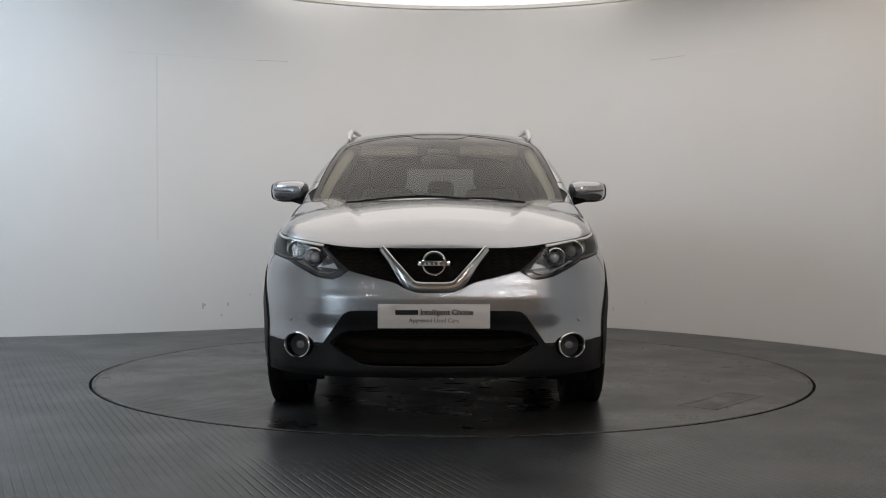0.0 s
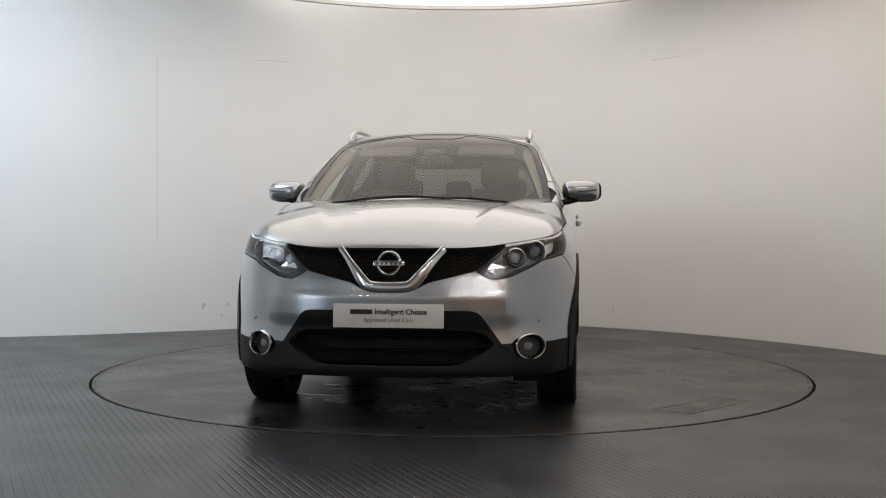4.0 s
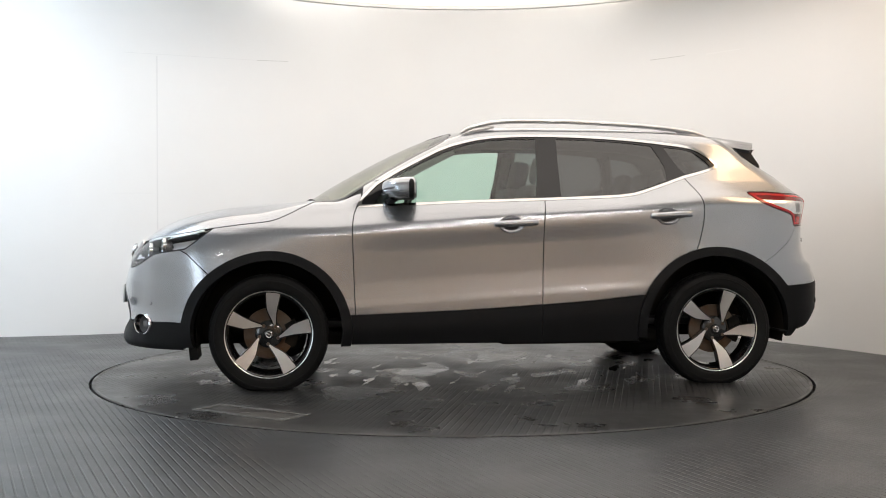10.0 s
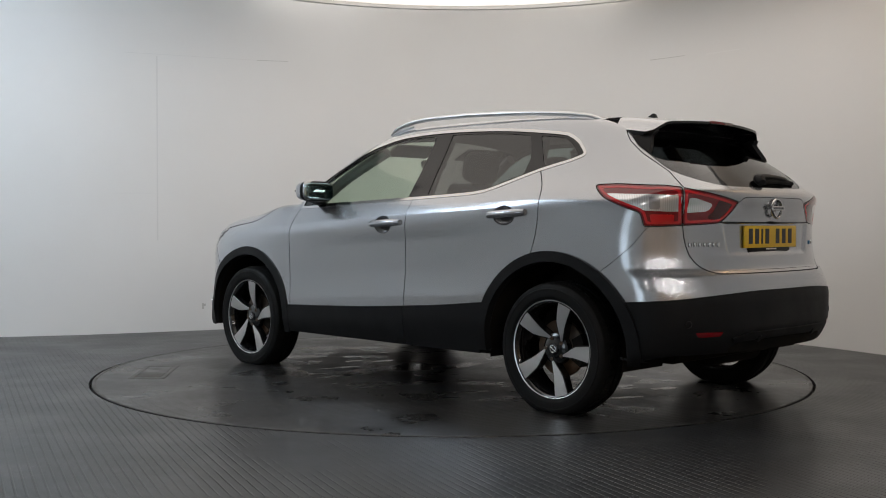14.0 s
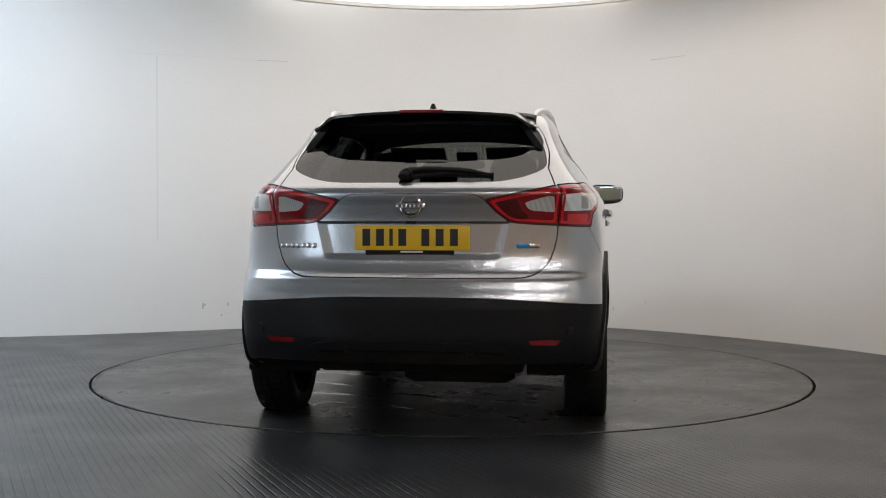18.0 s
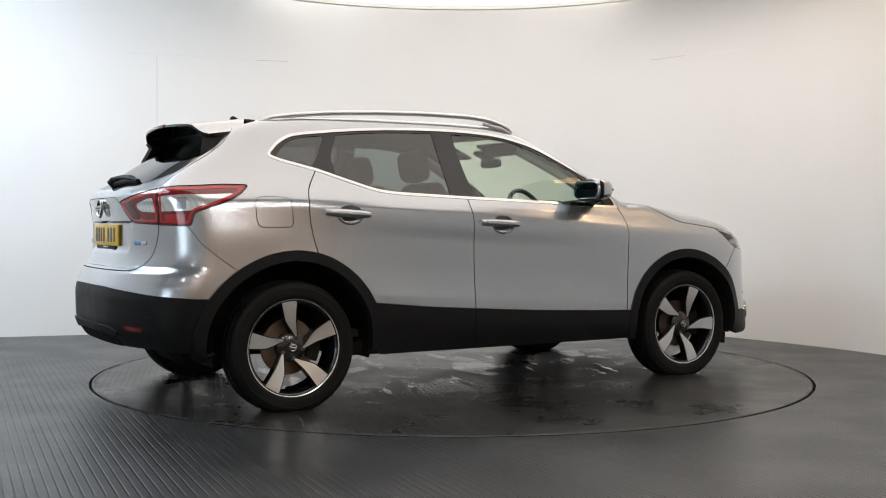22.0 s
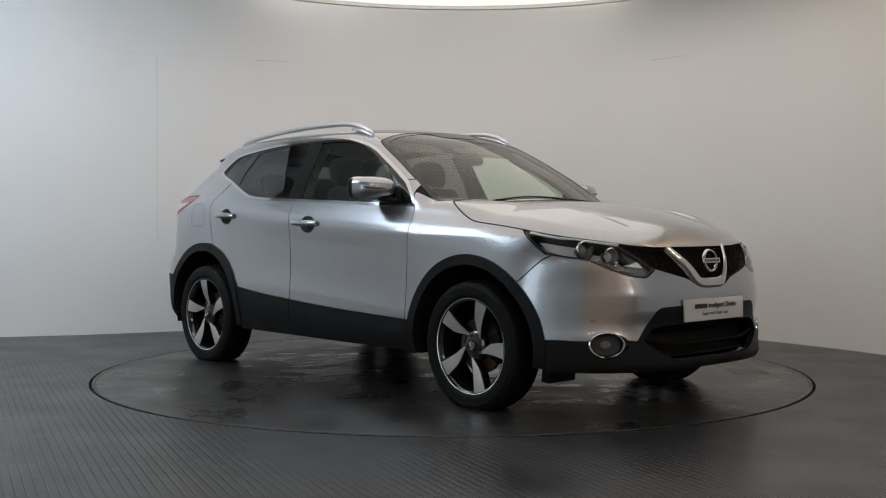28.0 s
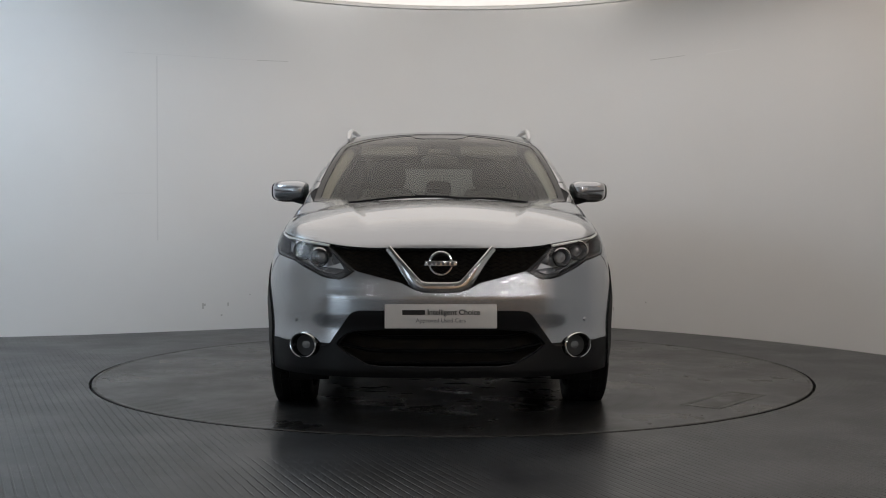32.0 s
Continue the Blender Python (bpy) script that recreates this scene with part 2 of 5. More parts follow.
def tube(points, radius, sides=10, flat=1.0, closed=False, cap=True):
    """A bar along a line of points; flat squeezes its section in height; radius may be a list."""
    bm = bmesh.new()
    pts = [Vector(p) for p in points]
    n = len(pts)
    rings = []
    for i, p in enumerate(pts):
        if closed:
            d = (pts[(i + 1) % n] - pts[i - 1]).normalized()
        else:
            d = (pts[min(i + 1, n - 1)] - pts[max(i - 1, 0)]).normalized()
        up = Vector((0, 0, 1)) if abs(d.z) < 0.9 else Vector((1, 0, 0))
        s = d.cross(up).normalized()
        t = s.cross(d)
        r = radius[i] if isinstance(radius, (list, tuple)) else radius
        rings.append([bm.verts.new(p + s * (r * math.cos(2 * math.pi * k / sides)) + t * (r * flat * math.sin(2 * math.pi * k / sides))) for k in range(sides)])
    pairs = list(zip(rings, rings[1:])) + ([(rings[-1], rings[0])] if closed else [])
    for a, b in pairs:
        for k in range(sides):
            bm.faces.new((a[k], b[k], b[(k + 1) % sides], a[(k + 1) % sides]))
    if cap and not closed:
        bm.faces.new(rings[0][::-1])
        bm.faces.new(rings[-1])
    return bm


def bez(points, n=24):
    """A smooth line through points."""
    t = np.linspace(0, 1, len(points))
    fs = [hermite(t, [p[k] for p in points]) for k in range(len(points[0]))]
    return [tuple(float(f(s)) for f in fs) for s in np.linspace(0, 1, n)]

OX, OY = 1.151, -0.081      # front axle's middle, from the turntable's axis, in the car's own frame
WB, HUB = 2.646, 0.320      # wheelbase, height of the wheel centres
ARCH_Z = 0.333              # height of the wheel arches' centres


def hermite(xs, ys):
    """Smooth curve through points, with no overshoot."""
    xs, ys = np.array(xs, float), np.array(ys, float)
    h, d = np.diff(xs), np.diff(ys) / np.diff(xs)
    m = np.zeros(len(xs))
    m[0], m[-1] = d[0], d[-1]
    if len(xs) > 2:
        ok = d[1:] * d[:-1] > 0
        a, b = 2 * h[1:] + h[:-1], h[1:] + 2 * h[:-1]
        with np.errstate(all="ignore"):
            m[1:-1] = np.where(ok, (a + b) / (a / d[:-1] + b / d[1:]), 0)

    def f(x):
        x = np.clip(np.asarray(x, float), xs[0], xs[-1])
        i = np.clip(np.searchsorted(xs, x) - 1, 0, len(h) - 1)
        t = (x - xs[i]) / h[i]
        t2, t3 = t * t, t * t * t
        return (2 * t3 - 3 * t2 + 1) * ys[i] + (t3 - 2 * t2 + t) * h[i] * m[i] + (3 * t2 - 2 * t3) * ys[i + 1] + (t3 - t2) * h[i] * m[i + 1]
    return f


def smooth(a, b, x):
    t = np.clip((x - a) / (b - a), 0, 1)
    return t * t * (3 - 2 * t)


def smax(a, b, k):
    h = np.maximum(k - np.abs(a - b), 0) / k
    return np.maximum(a, b) + h * h * k / 4


# half widths of the body, station by station, at these heights
KZ = (0.20, 0.40, 0.515, 0.57, 0.68, 0.82, 0.935, 0.975, 1.03, 1.09, 1.22, 1.35, 1.45, 1.53)
STX, STW = [], []


def station(x, *w):
    STX.append(x)
    STW.append(hermite(KZ, w))


station(-3.55, .74, .77, .78, .78, .76, .74, .73, .725, .71, .69, .61, .53, .46, .40)
station(-3.30, .80, .82, .83, .83, .815, .80, .79, .785, .77, .745, .64, .555, .49, .43)
station(-3.00, .84, .856, .860, .858, .854, .850, .838, .834, .825, .797, .690, .600, .545, .48)
station(-2.65, .85, .872, .880, .879, .873, .868, .866, .866, .860, .838, .742, .655, .602, .565)
station(-2.00, .85, .894, .893, .887, .881, .883, .890, .888, .870, .838, .762, .685, .632, .595)
station(-1.30, .85, .894, .892, .887, .881, .882, .890, .886, .864, .830, .765, .692, .640, .60)
station(-0.55, .85, .888, .887, .883, .879, .880, .883, .874, .846, .802, .747, .682, .632, .59)
station(0.00, .85, .890, .896, .894, .890, .880, .864, .848, .812, .77, .70, .64, .58, .54)
station(0.35, .845, .880, .885, .882, .873, .856, .822, .795, .755, .70, .64, .58, .52, .48)
station(0.62, .80, .805, .800, .795, .785, .770, .750, .73, .70, .66, .60, .54, .48, .44)
station(0.95, .74, .74, .74, .74, .73, .72, .70, .68, .65, .61, .55, .49, .43, .40)
STX = np.array(STX)


def half_width(x, z):
    xd = np.clip(x, -2.3, -0.4)
    ze = z + 0.061 * (xd + 1.3) * (1 - smooth(0.98, 1.16, z)) * smooth(0.2, 0.42, z)
    w = np.stack([f(ze) for f in STW])
    h = np.diff(STX)[:, None]
    d = np.diff(w, axis=0) / h
    m = np.zeros_like(w)
    m[0], m[-1] = d[0], d[-1]
    m[1:-1] = (d[1:] * h[:-1] + d[:-1] * h[1:]) / (h[1:] + h[:-1])
    xc = np.clip(x, STX[0], STX[-1])
    i = np.clip(np.searchsorted(STX, xc) - 1, 0, len(STX) - 2)
    n = np.arange(len(x))
    hh = h[i, 0]
    t = (xc - STX[i]) / hh
    t2, t3 = t * t, t * t * t
    return (2 * t3 - 3 * t2 + 1) * w[i, n] + (t3 - 2 * t2 + t) * hh * m[i, n] + (3 * t2 - 2 * t3) * w[i + 1, n] + (t3 - t2) * hh * m[i + 1, n]


NOSE = hermite((.18, .22, .27, .33, .46, .53, .60, .645, .70, .76, .83, .87, .95), (.78, .868, .898, .890, .872, .882, .883, .873, .858, .838, .79, .765, .70))
CHEEK = hermite((.18, .22, .27, .33, .40, .44, .48, .53, .60, .645, .70, .76, .83, .87, .95), (.78, .868, .896, .892, .884, .872, .866, .864, .861, .856, .846, .834, .79, .765, .70))
TAIL = hermite((.20, .27, .34, .46, .57, .60, .635, .665, .70, .74, .83, .95, 1.03, 1.085, 1.11, 1.14, 1.20, 1.26, 1.33, 1.45, 1.55),
               (-3.25, -3.33, -3.43, -3.478, -3.480, -3.476, -3.467, -3.454, -3.440, -3.404, -3.382, -3.380, -3.390, -3.400, -3.388, -3.345, -3.257, -3.168, -3.058, -2.90, -2.75))
SPINE = hermite((-3.6, -3.05, -2.7, -2.4, -2.0, -1.6, -1.3, -1.12, -0.98, -0.78, -0.58, -0.45, -0.33, -0.20, 0.0, 0.95),
                (1.418, 1.491, 1.531, 1.556, 1.570, 1.572, 1.559, 1.530, 1.489, 1.404, 1.302, 1.230, 1.158, 1.073, 0.93, 0.30))
BONNET = hermite((-0.60, -0.30, -0.20, -0.08, 0.09, 0.27, 0.45, 0.56, 0.63, 0.70, 0.76, 0.80, 0.95),
                 (1.110, 1.106, 1.106, 1.104, 1.093, 1.072, 1.032, 0.991, 0.957, 0.914, 0.865, 0.81, 0.66))


def nose(y, z):
    y = np.abs(y)
    # the middle is undercut below its ridge, the cheeks stand upright
    k = smooth(.535, .635, y)
    return NOSE(z) * (1 - k) + CHEEK(z) * k - 0.68 * y ** 3.5 * (1 - 0.12 * smooth(.62, .8, z))


def tail(y, z):
    y = np.abs(y)
    dip = 0.012 * smooth(.425, .375, y - .25 * (z - .88)) * smooth(.790, .820, z) * smooth(.958, .950, z)
    return TAIL(z) + dip + (0.40 - 0.06 * smooth(1.1, 1.4, z)) * np.abs(y) ** 3


def top(x, y):
    y = np.abs(y)
    crown = 0.165 - 0.11 * smooth(0.12, -0.32, x)
    ridge = 0.34 + 0.20 * (0.75 - x)
    bulge = 0.021 * smooth(ridge + 0.036, ridge - 0.036, y) * smooth(0.72, 0.42, x)
    hood_z = BONNET(x) - crown * y * y - bulge
    k = 0.31 * smooth(-1.7, -1.1, x)
    curve = 0.05 + 0.07 * smooth(-1.0, -1.6, x)
    screen = SPINE(x + k * y * y) - curve * y * y
    return smax(hood_z, screen, 0.025)


def body(x, y, z):
    a = np.abs(y) - half_width(x, z)
    g = smax(a, x - nose(y, z), 0.09)
    g = smax(g, tail(y, z) - x, 0.10)
    return smax(g, z - top(x, y), 0.055)


def unroll(x, y):
    """Where a point lies along the body's flank: x along the doors, an arc round each end."""
    return np.where(x > 0, 0.85 * np.arctan2(x, y), np.where(x < -WB, -WB - 0.85 * np.arctan2(-WB - x, y), x))


def ray_line(u):
    a = np.where(u > 0, u / 0.85, np.where(u < -WB, (u + WB) / 0.85, 0.0))
    ox = np.clip(u, -WB, 0)
    return ox, np.sin(a), np.cos(a)


def gradient(p):
    e, out = 0.002, []
    for k in range(3):
        q = np.zeros(3)
        q[k] = e
        out.append(body(*(p + q).T) - body(*(p - q).T))
    n = np.stack(out, 1)
    return n / np.maximum(np.linalg.norm(n, axis=1, keepdims=True), 1e-9)


class Sheet:
    """A piece of the body's skin: points, normals, place along the flank, four-sided faces and cut faces."""

    def __init__(self, v, n, u, quads, polys=()):
        self.v, self.n, self.u, self.quads, self.polys = v, n, u, quads, list(polys)

    def cut(self, field):
        """Keep the side on which field(sheet) is negative."""
        d = field(self)
        inside = d <= 0
        count = inside[self.quads].sum(1) if len(self.quads) else np.zeros(0)
        keep = self.quads[count == 4] if len(self.quads) else self.quads
        mixed = [tuple(q) for q in self.quads[(count > 0) & (count < 4)]] if len(self.quads) else []
        v, n, u, made, polys = [], [], [], {}, []
        base = len(self.v)
        for f in mixed + self.polys:
            s = [inside[i] for i in f]
            if all(s):
                polys.append(f)
                continue
            if not any(s):
                continue
            out = []
            for i, j in zip(f, f[1:] + f[:1]):
                if inside[i]:
                    out.append(i)
                if inside[i] != inside[j]:
                    key = (i, j) if i < j else (j, i)
                    if key not in made:
                        a, b = key
                        t = d[a] / (d[a] - d[b])
                        v.append(self.v[a] * (1 - t) + self.v[b] * t)
                        n.append(self.n[a] * (1 - t) + self.n[b] * t)
                        u.append(self.u[a] * (1 - t) + self.u[b] * t)
                        made[key] = base + len(v) - 1
                    out.append(made[key])
            if len(out) > 2:
                polys.append(tuple(out))
        if v:
            return Sheet(np.vstack([self.v, v]), np.vstack([self.n, n]), np.append(self.u, u), keep, polys)
        return Sheet(self.v, self.n, self.u, keep, polys)

    def tidy(self):
        used = np.unique(np.concatenate([self.quads.ravel()] + [np.array(p) for p in self.polys]).astype(int)) if len(self.quads) or self.polys else np.zeros(0, int)
        back = np.full(len(self.v), -1)
        back[used] = np.arange(len(used))
        return Sheet(self.v[used], self.n[used], self.u[used], back[self.quads] if len(self.quads) else self.quads, [tuple(int(back[i]) for i in p) for p in self.polys])


def solve(origin, way, far, steps):
    """The outermost place at which each ray leaves the body."""
    lo, hi = np.full(len(origin), np.nan), np.full(len(origin), far)
    found = np.zeros(len(origin), bool)
    for r in np.linspace(far, 0.02, steps):
        todo = ~found
        if not todo.any():
            break
        p = origin[todo] + way[todo] * r
        inn = body(*p.T) < 0
        idx = np.where(todo)[0]
        lo[idx[inn]] = r
        hi[idx[~inn]] = r
        found[idx[inn]] = True
    idx = np.where(found)[0]
    a, b, o, w = lo[idx], hi[idx], origin[idx], way[idx]
    for _ in range(13):
        m = (a + b) / 2
        inn = body(*(o + w * m[:, None]).T) < 0
        a, b = np.where(inn, m, a), np.where(inn, b, m)
    p = np.full(origin.shape, np.nan)
    p[idx] = o + w * ((a + b) / 2)[:, None]
    return p, found


def grid_sheet(p, found, rows, cols, flip):
    i = np.arange(rows * cols).reshape(rows, cols)
    q = np.stack([i[:-1, :-1], i[:-1, 1:], i[1:, 1:], i[1:, :-1]], -1).reshape(-1, 4)
    q = q[found[q].all(1)]
    if flip:
        q = q[:, ::-1]
    p = np.where(found[:, None], p, 0.0)
    n = np.zeros_like(p)
    n[found] = gradient(p[found])
    return Sheet(p, n, unroll(p[:, 0], p[:, 1]), q).tidy()


def skin():
    us, zs = np.arange(-WB - 1.3352, 1.3353, 0.0102), np.arange(0.20, 1.56, 0.0085)
    us = np.append(us, 1.33518)
    ug, zg = np.meshgrid(us, zs, indexing="ij")
    ug, zg = ug.ravel(), zg.ravel()
    ox, wx, wy = ray_line(ug)
    p, ok = solve(np.stack([ox, 0 * ox, zg], 1), np.stack([wx, wy, 0 * wx], 1), 1.15, 20)
    wall = grid_sheet(p, ok, len(us), len(zs), False)
    xs, ys = np.arange(-3.46, 0.88, 0.0102), np.arange(0, 0.86, 0.0102)
    xg, yg = np.meshgrid(xs, ys, indexing="ij")
    xg, yg = xg.ravel(), yg.ravel()
    p, ok = solve(np.stack([xg, yg, 0 * xg], 1), np.stack([0 * xg, 0 * xg, 1 + 0 * xg], 1), 1.62, 60)
    roof = grid_sheet(p, ok, len(xs), len(ys), False)
    wall = wall.cut(lambda s: s.n[:, 2] ** 2 - s.n[:, 0] ** 2 - s.n[:, 1] ** 2).tidy()
    roof = roof.cut(lambda s: s.n[:, 0] ** 2 + s.n[:, 1] ** 2 - s.n[:, 2] ** 2).tidy()
    return wall, roof


def joined(a, b):
    k = len(a.v)
    return Sheet(np.vstack([a.v, b.v]), np.vstack([a.n, b.n]), np.append(a.u, b.u), np.vstack([a.quads, b.quads + k]), a.polys + [tuple(i + k for i in p) for p in b.polys])

# ---- the room ----
def line_sheet(points, z0, z1, thick):
    """A standing sheet along a line on the floor, with thickness on its outer side."""
    bm = bmesh.new()
    n = len(points)
    rows = []
    for i, p in enumerate(points):
        a, b = Vector(points[max(i - 1, 0)]), Vector(points[min(i + 1, n - 1)])
        d = (b - a).normalized()
        o = Vector((d.y, -d.x)) * -thick
        rows.append([bm.verts.new((p[0], p[1], z0)), bm.verts.new((p[0], p[1], z1)), bm.verts.new((p[0] + o.x, p[1] + o.y, z1)), bm.verts.new((p[0] + o.x, p[1] + o.y, z0))])
    for a, b in zip(rows, rows[1:]):
        for k in range(4):
            bm.faces.new((a[k], b[k], b[(k + 1) % 4], a[(k + 1) % 4]))
    bm.faces.new(rows[0])
    bm.faces.new(rows[-1][::-1])
    return bm


RING = 2.241
WALL_POINTS = [(-5.2, -4.6), (-5.9, -2.2), (-5.75, 0.2), (-4.6, 1.62), (-3.114, 2.12), (-1.75, 2.75), (-0.95, 3.10), (-0.1, 3.28), (0.75, 3.16), (1.5, 2.79), (2.36, 1.99), (2.98, 1.12), (3.55, -0.1), (3.62, -0.4), (3.68, -0.7)]
WALL_LINE = bez(WALL_POINTS, 160)
wall = part("wall_curved", line_sheet(WALL_LINE, -0.05, 3.30, 0.12), WALL_PAINT)
tagged(wall, "white painted curved studio backdrop wall", "wall", kind="structure")
# board joints and scuffs that show through the paint
JOINT = grain(material("filled_joint", (0.755, 0.748, 0.735), 0.7), 60, 0.1)
JOINT_PALE = grain(material("pale_filler", (0.86, 0.855, 0.84), 0.7), 60, 0.1)
SCUFF = grain(material("wall_scuff", (0.58, 0.57, 0.55), 0.8), 60, 0.1)


def wall_strip(s0, s1, z0, z1, mat, label, width=0.004):
    """A thin strip on the curved wall, from one share of its line to another."""
    n = 12
    pts = [WALL_FINE[int(round((s0 + (s1 - s0) * i / n) * 4000))] for i in range(n + 1)] if s1 - s0 > .002 else [WALL_FINE[int(s0 * 4000)], WALL_FINE[int(s0 * 4000) + max(2, int((s1 - s0) * 4000))]]
    bm = bmesh.new()
    rows = []
    for i, p in enumerate(pts):
        a, b = Vector(pts[max(i - 1, 0)]), Vector(pts[min(i + 1, len(pts) - 1)])
        d = (b - a).normalized()
        o = Vector((d.y, -d.x)) * .0012
        zm = z0 + (z1 - z0) * i / (len(pts) - 1) if width else z0
        lo, hi = (zm - width / 2, zm + width / 2) if width else (z0, z1)
        rows.append([bm.verts.new((p[0] + o.x, p[1] + o.y, lo)), bm.verts.new((p[0] + o.x, p[1] + o.y, hi)), bm.verts.new((p[0] - o.x, p[1] - o.y, hi)), bm.verts.new((p[0] - o.x, p[1] - o.y, lo))])
    for a, b in zip(rows, rows[1:]):
        for k in range(4):
            bm.faces.new((a[k], b[k], b[(k + 1) % 4], a[(k + 1) % 4]))
    bm.faces.new(rows[0])
    bm.faces.new(rows[-1][::-1])
    return part("joint" if mat is not SCUFF else "scuff", bm, mat, wall, label)


WALL_FINE = bez(WALL_POINTS, 4001)
wall_strip(.3125, .3131, .80, 2.40, JOINT, "faint upright board joint", 0)
wall_strip(.3010, .3566, 2.414, 2.419, JOINT, "faint level board joint", .003)
wall_strip(.3566, .3774, 2.419, 2.427, SCUFF, "dark open board joint", .004)
wall_strip(.2963, .3118, 1.206, 1.211, JOINT, "faint level board joint", .003)
wall_strip(.6639, .6842, 2.398, 2.402, SCUFF, "dark open board joint", .004)
wall_strip(.6964, .7166, 2.391, 2.395, JOINT_PALE, "pale filled board joint", .010)
for s, z, w in ((.3300, .19, .05), (.3308, .215, .02), (.3411, .21, .03), (.3380, .12, .015), (.352, .30, .012), (.640, .16, .03), (.662, .24, .015)):
    wall_strip(s, s + .0008, z, z + w, SCUFF, "small grey scuff", 0)
back = part("wall_back", line_sheet([(3.78, -4.7), (5.2, -5.0), (5.2, -10.5), (-0.8, -10.5)], -0.05, 3.44, 0.12), BACK_WALL)
side_wall = part("wall_side", line_sheet([(-0.8, -10.5), (-6.2, -10.5), (-6.2, -5.4), (-5.2, -4.6)], -0.05, 3.44, 0.12), SIDE_WALL)
tagged(side_wall, "pale painted workshop wall behind the set", "wall", kind="structure")
# unseen glowing panels in a door's shape, added to brighten the car's left
FILL_GLOW = material("fill_panel_glow", (0.8, 0.85, 0.9), 0.5, Emission_Strength=4.0)
FILL_GLOW.node_tree.nodes["Principled BSDF"].inputs["Emission Color"].default_value = (0.74, 0.89, 1.0, 1)
shutter = tagged(new("fill_door_1"), "unseen wide glowing door shape, added to light the car's left", "door", kind="structure")
shutter.location = (-6.16, -7.9, 0)
for k in range(4):
    part("panel", box(.03, 3.6, .64, .006, m=pose(0, 0, .36 + .68 * k)), FILL_GLOW, shutter, "glowing translucent fill panel")
for y in (-1.86, 1.86):
    part("fill_door_post", box(.07, .10, 2.80, .008, m=pose(0, y, 1.40)), SIDE_WALL, shutter)
for k in range(5):
    part("fill_door_rail", box(.05, 3.6, .045, .006, m=pose(.004, 0, .023 + .68 * k)), SIDE_WALL, shutter)
return_wall = part("wall_return", line_sheet([(3.68, -0.7), (3.74, -2.0), (3.76, -3.3), (3.78, -4.7)], -0.05, 3.44, 0.12), WALL_PAINT)
tagged(return_wall, "white painted end of the studio backdrop wall", "wall", kind="structure")
tagged(back, "dull brown boarded workshop wall behind the set", "wall", kind="structure")


def disc_sheet(r0, r1, z, steps=128, skirt=0.03, outer=None):
    bm = bmesh.new()
    a, b, c = [], [], []
    for i in range(steps):
        t = 2 * math.pi * i / steps
        d = Vector((math.cos(t), math.sin(t), 0))
        k = outer / max(abs(d.x), abs(d.y)) if outer else r1
        a.append(bm.verts.new(d * r0 + Vector((0, 0, z))) if r0 else None)
        b.append(bm.verts.new(d * k + Vector((0, 0, z))))
        c.append(bm.verts.new(d * (r0 if outer else r1) + Vector((0, 0, z - skirt))))
    if not r0:
        bm.faces.new(b)
    for i in range(steps):
        j = (i + 1) % steps
        if r0:
            bm.faces.new((a[i], b[i], b[j], a[j]))
        e = a if outer else b
        bm.faces.new((e[i], e[j], c[j], c[i]))
    return bm


floor = part("floor", disc_sheet(RING + 0.009, 0, 0.0, outer=11.0), FLOOR, smooth_angle=20)
tagged(floor, "dark grey studded metal plate floor with worn sheen", "floor", kind="structure")
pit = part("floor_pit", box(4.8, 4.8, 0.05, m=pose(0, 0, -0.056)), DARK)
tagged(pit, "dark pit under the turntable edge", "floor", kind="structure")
table = part("turntable", disc_sheet(0, RING - 0.008, 0.0), TABLE, smooth_angle=20)
tagged(table, "round dark studded turntable plate with water marks and painted pale glints", "turntable")
# the table's edge band, a worn access hatch and its frame
EDGE_STEEL = grain(material("edge_steel", (0.040, 0.038, 0.036), 0.36, 0.3), 90, 0.12, rough_to=(0.28, 0.5), colour_to=(0.07, 0.065, 0.06), spot=6)
PALE_WEAR = grain(material("pale_worn_steel", (0.10, 0.098, 0.092), 0.5), 120, 0.15, colour_to=(0.055, 0.053, 0.05), spot=14)
part("edge_band", lathe([(RING - 0.030, 0.0008), (RING - 0.028, 0.0022), (RING - 0.010, 0.0022), (RING - 0.0083, 0.0008)], 128, "Z"), EDGE_STEEL, table, "worn steel edge band")
HATCH_AT = pose(1.221, 1.458, 0, 0, 0, 140.5)
for w, d, x, y in ((.60, .030, 0, .095), (.60, .030, 0, -.095), (.045, .16, .2775, 0), (.045, .16, -.2775, 0)):
    part("hatch_frame", box(w, d, .004, .0012, m=HATCH_AT @ pose(x, y, .0004)), PALE_WEAR, table, "pale worn hatch edge")
part("hatch_lid", box(.505, .155, .003, .001, m=HATCH_AT @ pose(0, 0, .0002)), EDGE_STEEL, table, "flush steel hatch lid")
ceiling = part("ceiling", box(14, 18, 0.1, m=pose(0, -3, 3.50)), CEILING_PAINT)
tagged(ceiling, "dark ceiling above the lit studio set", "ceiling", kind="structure")

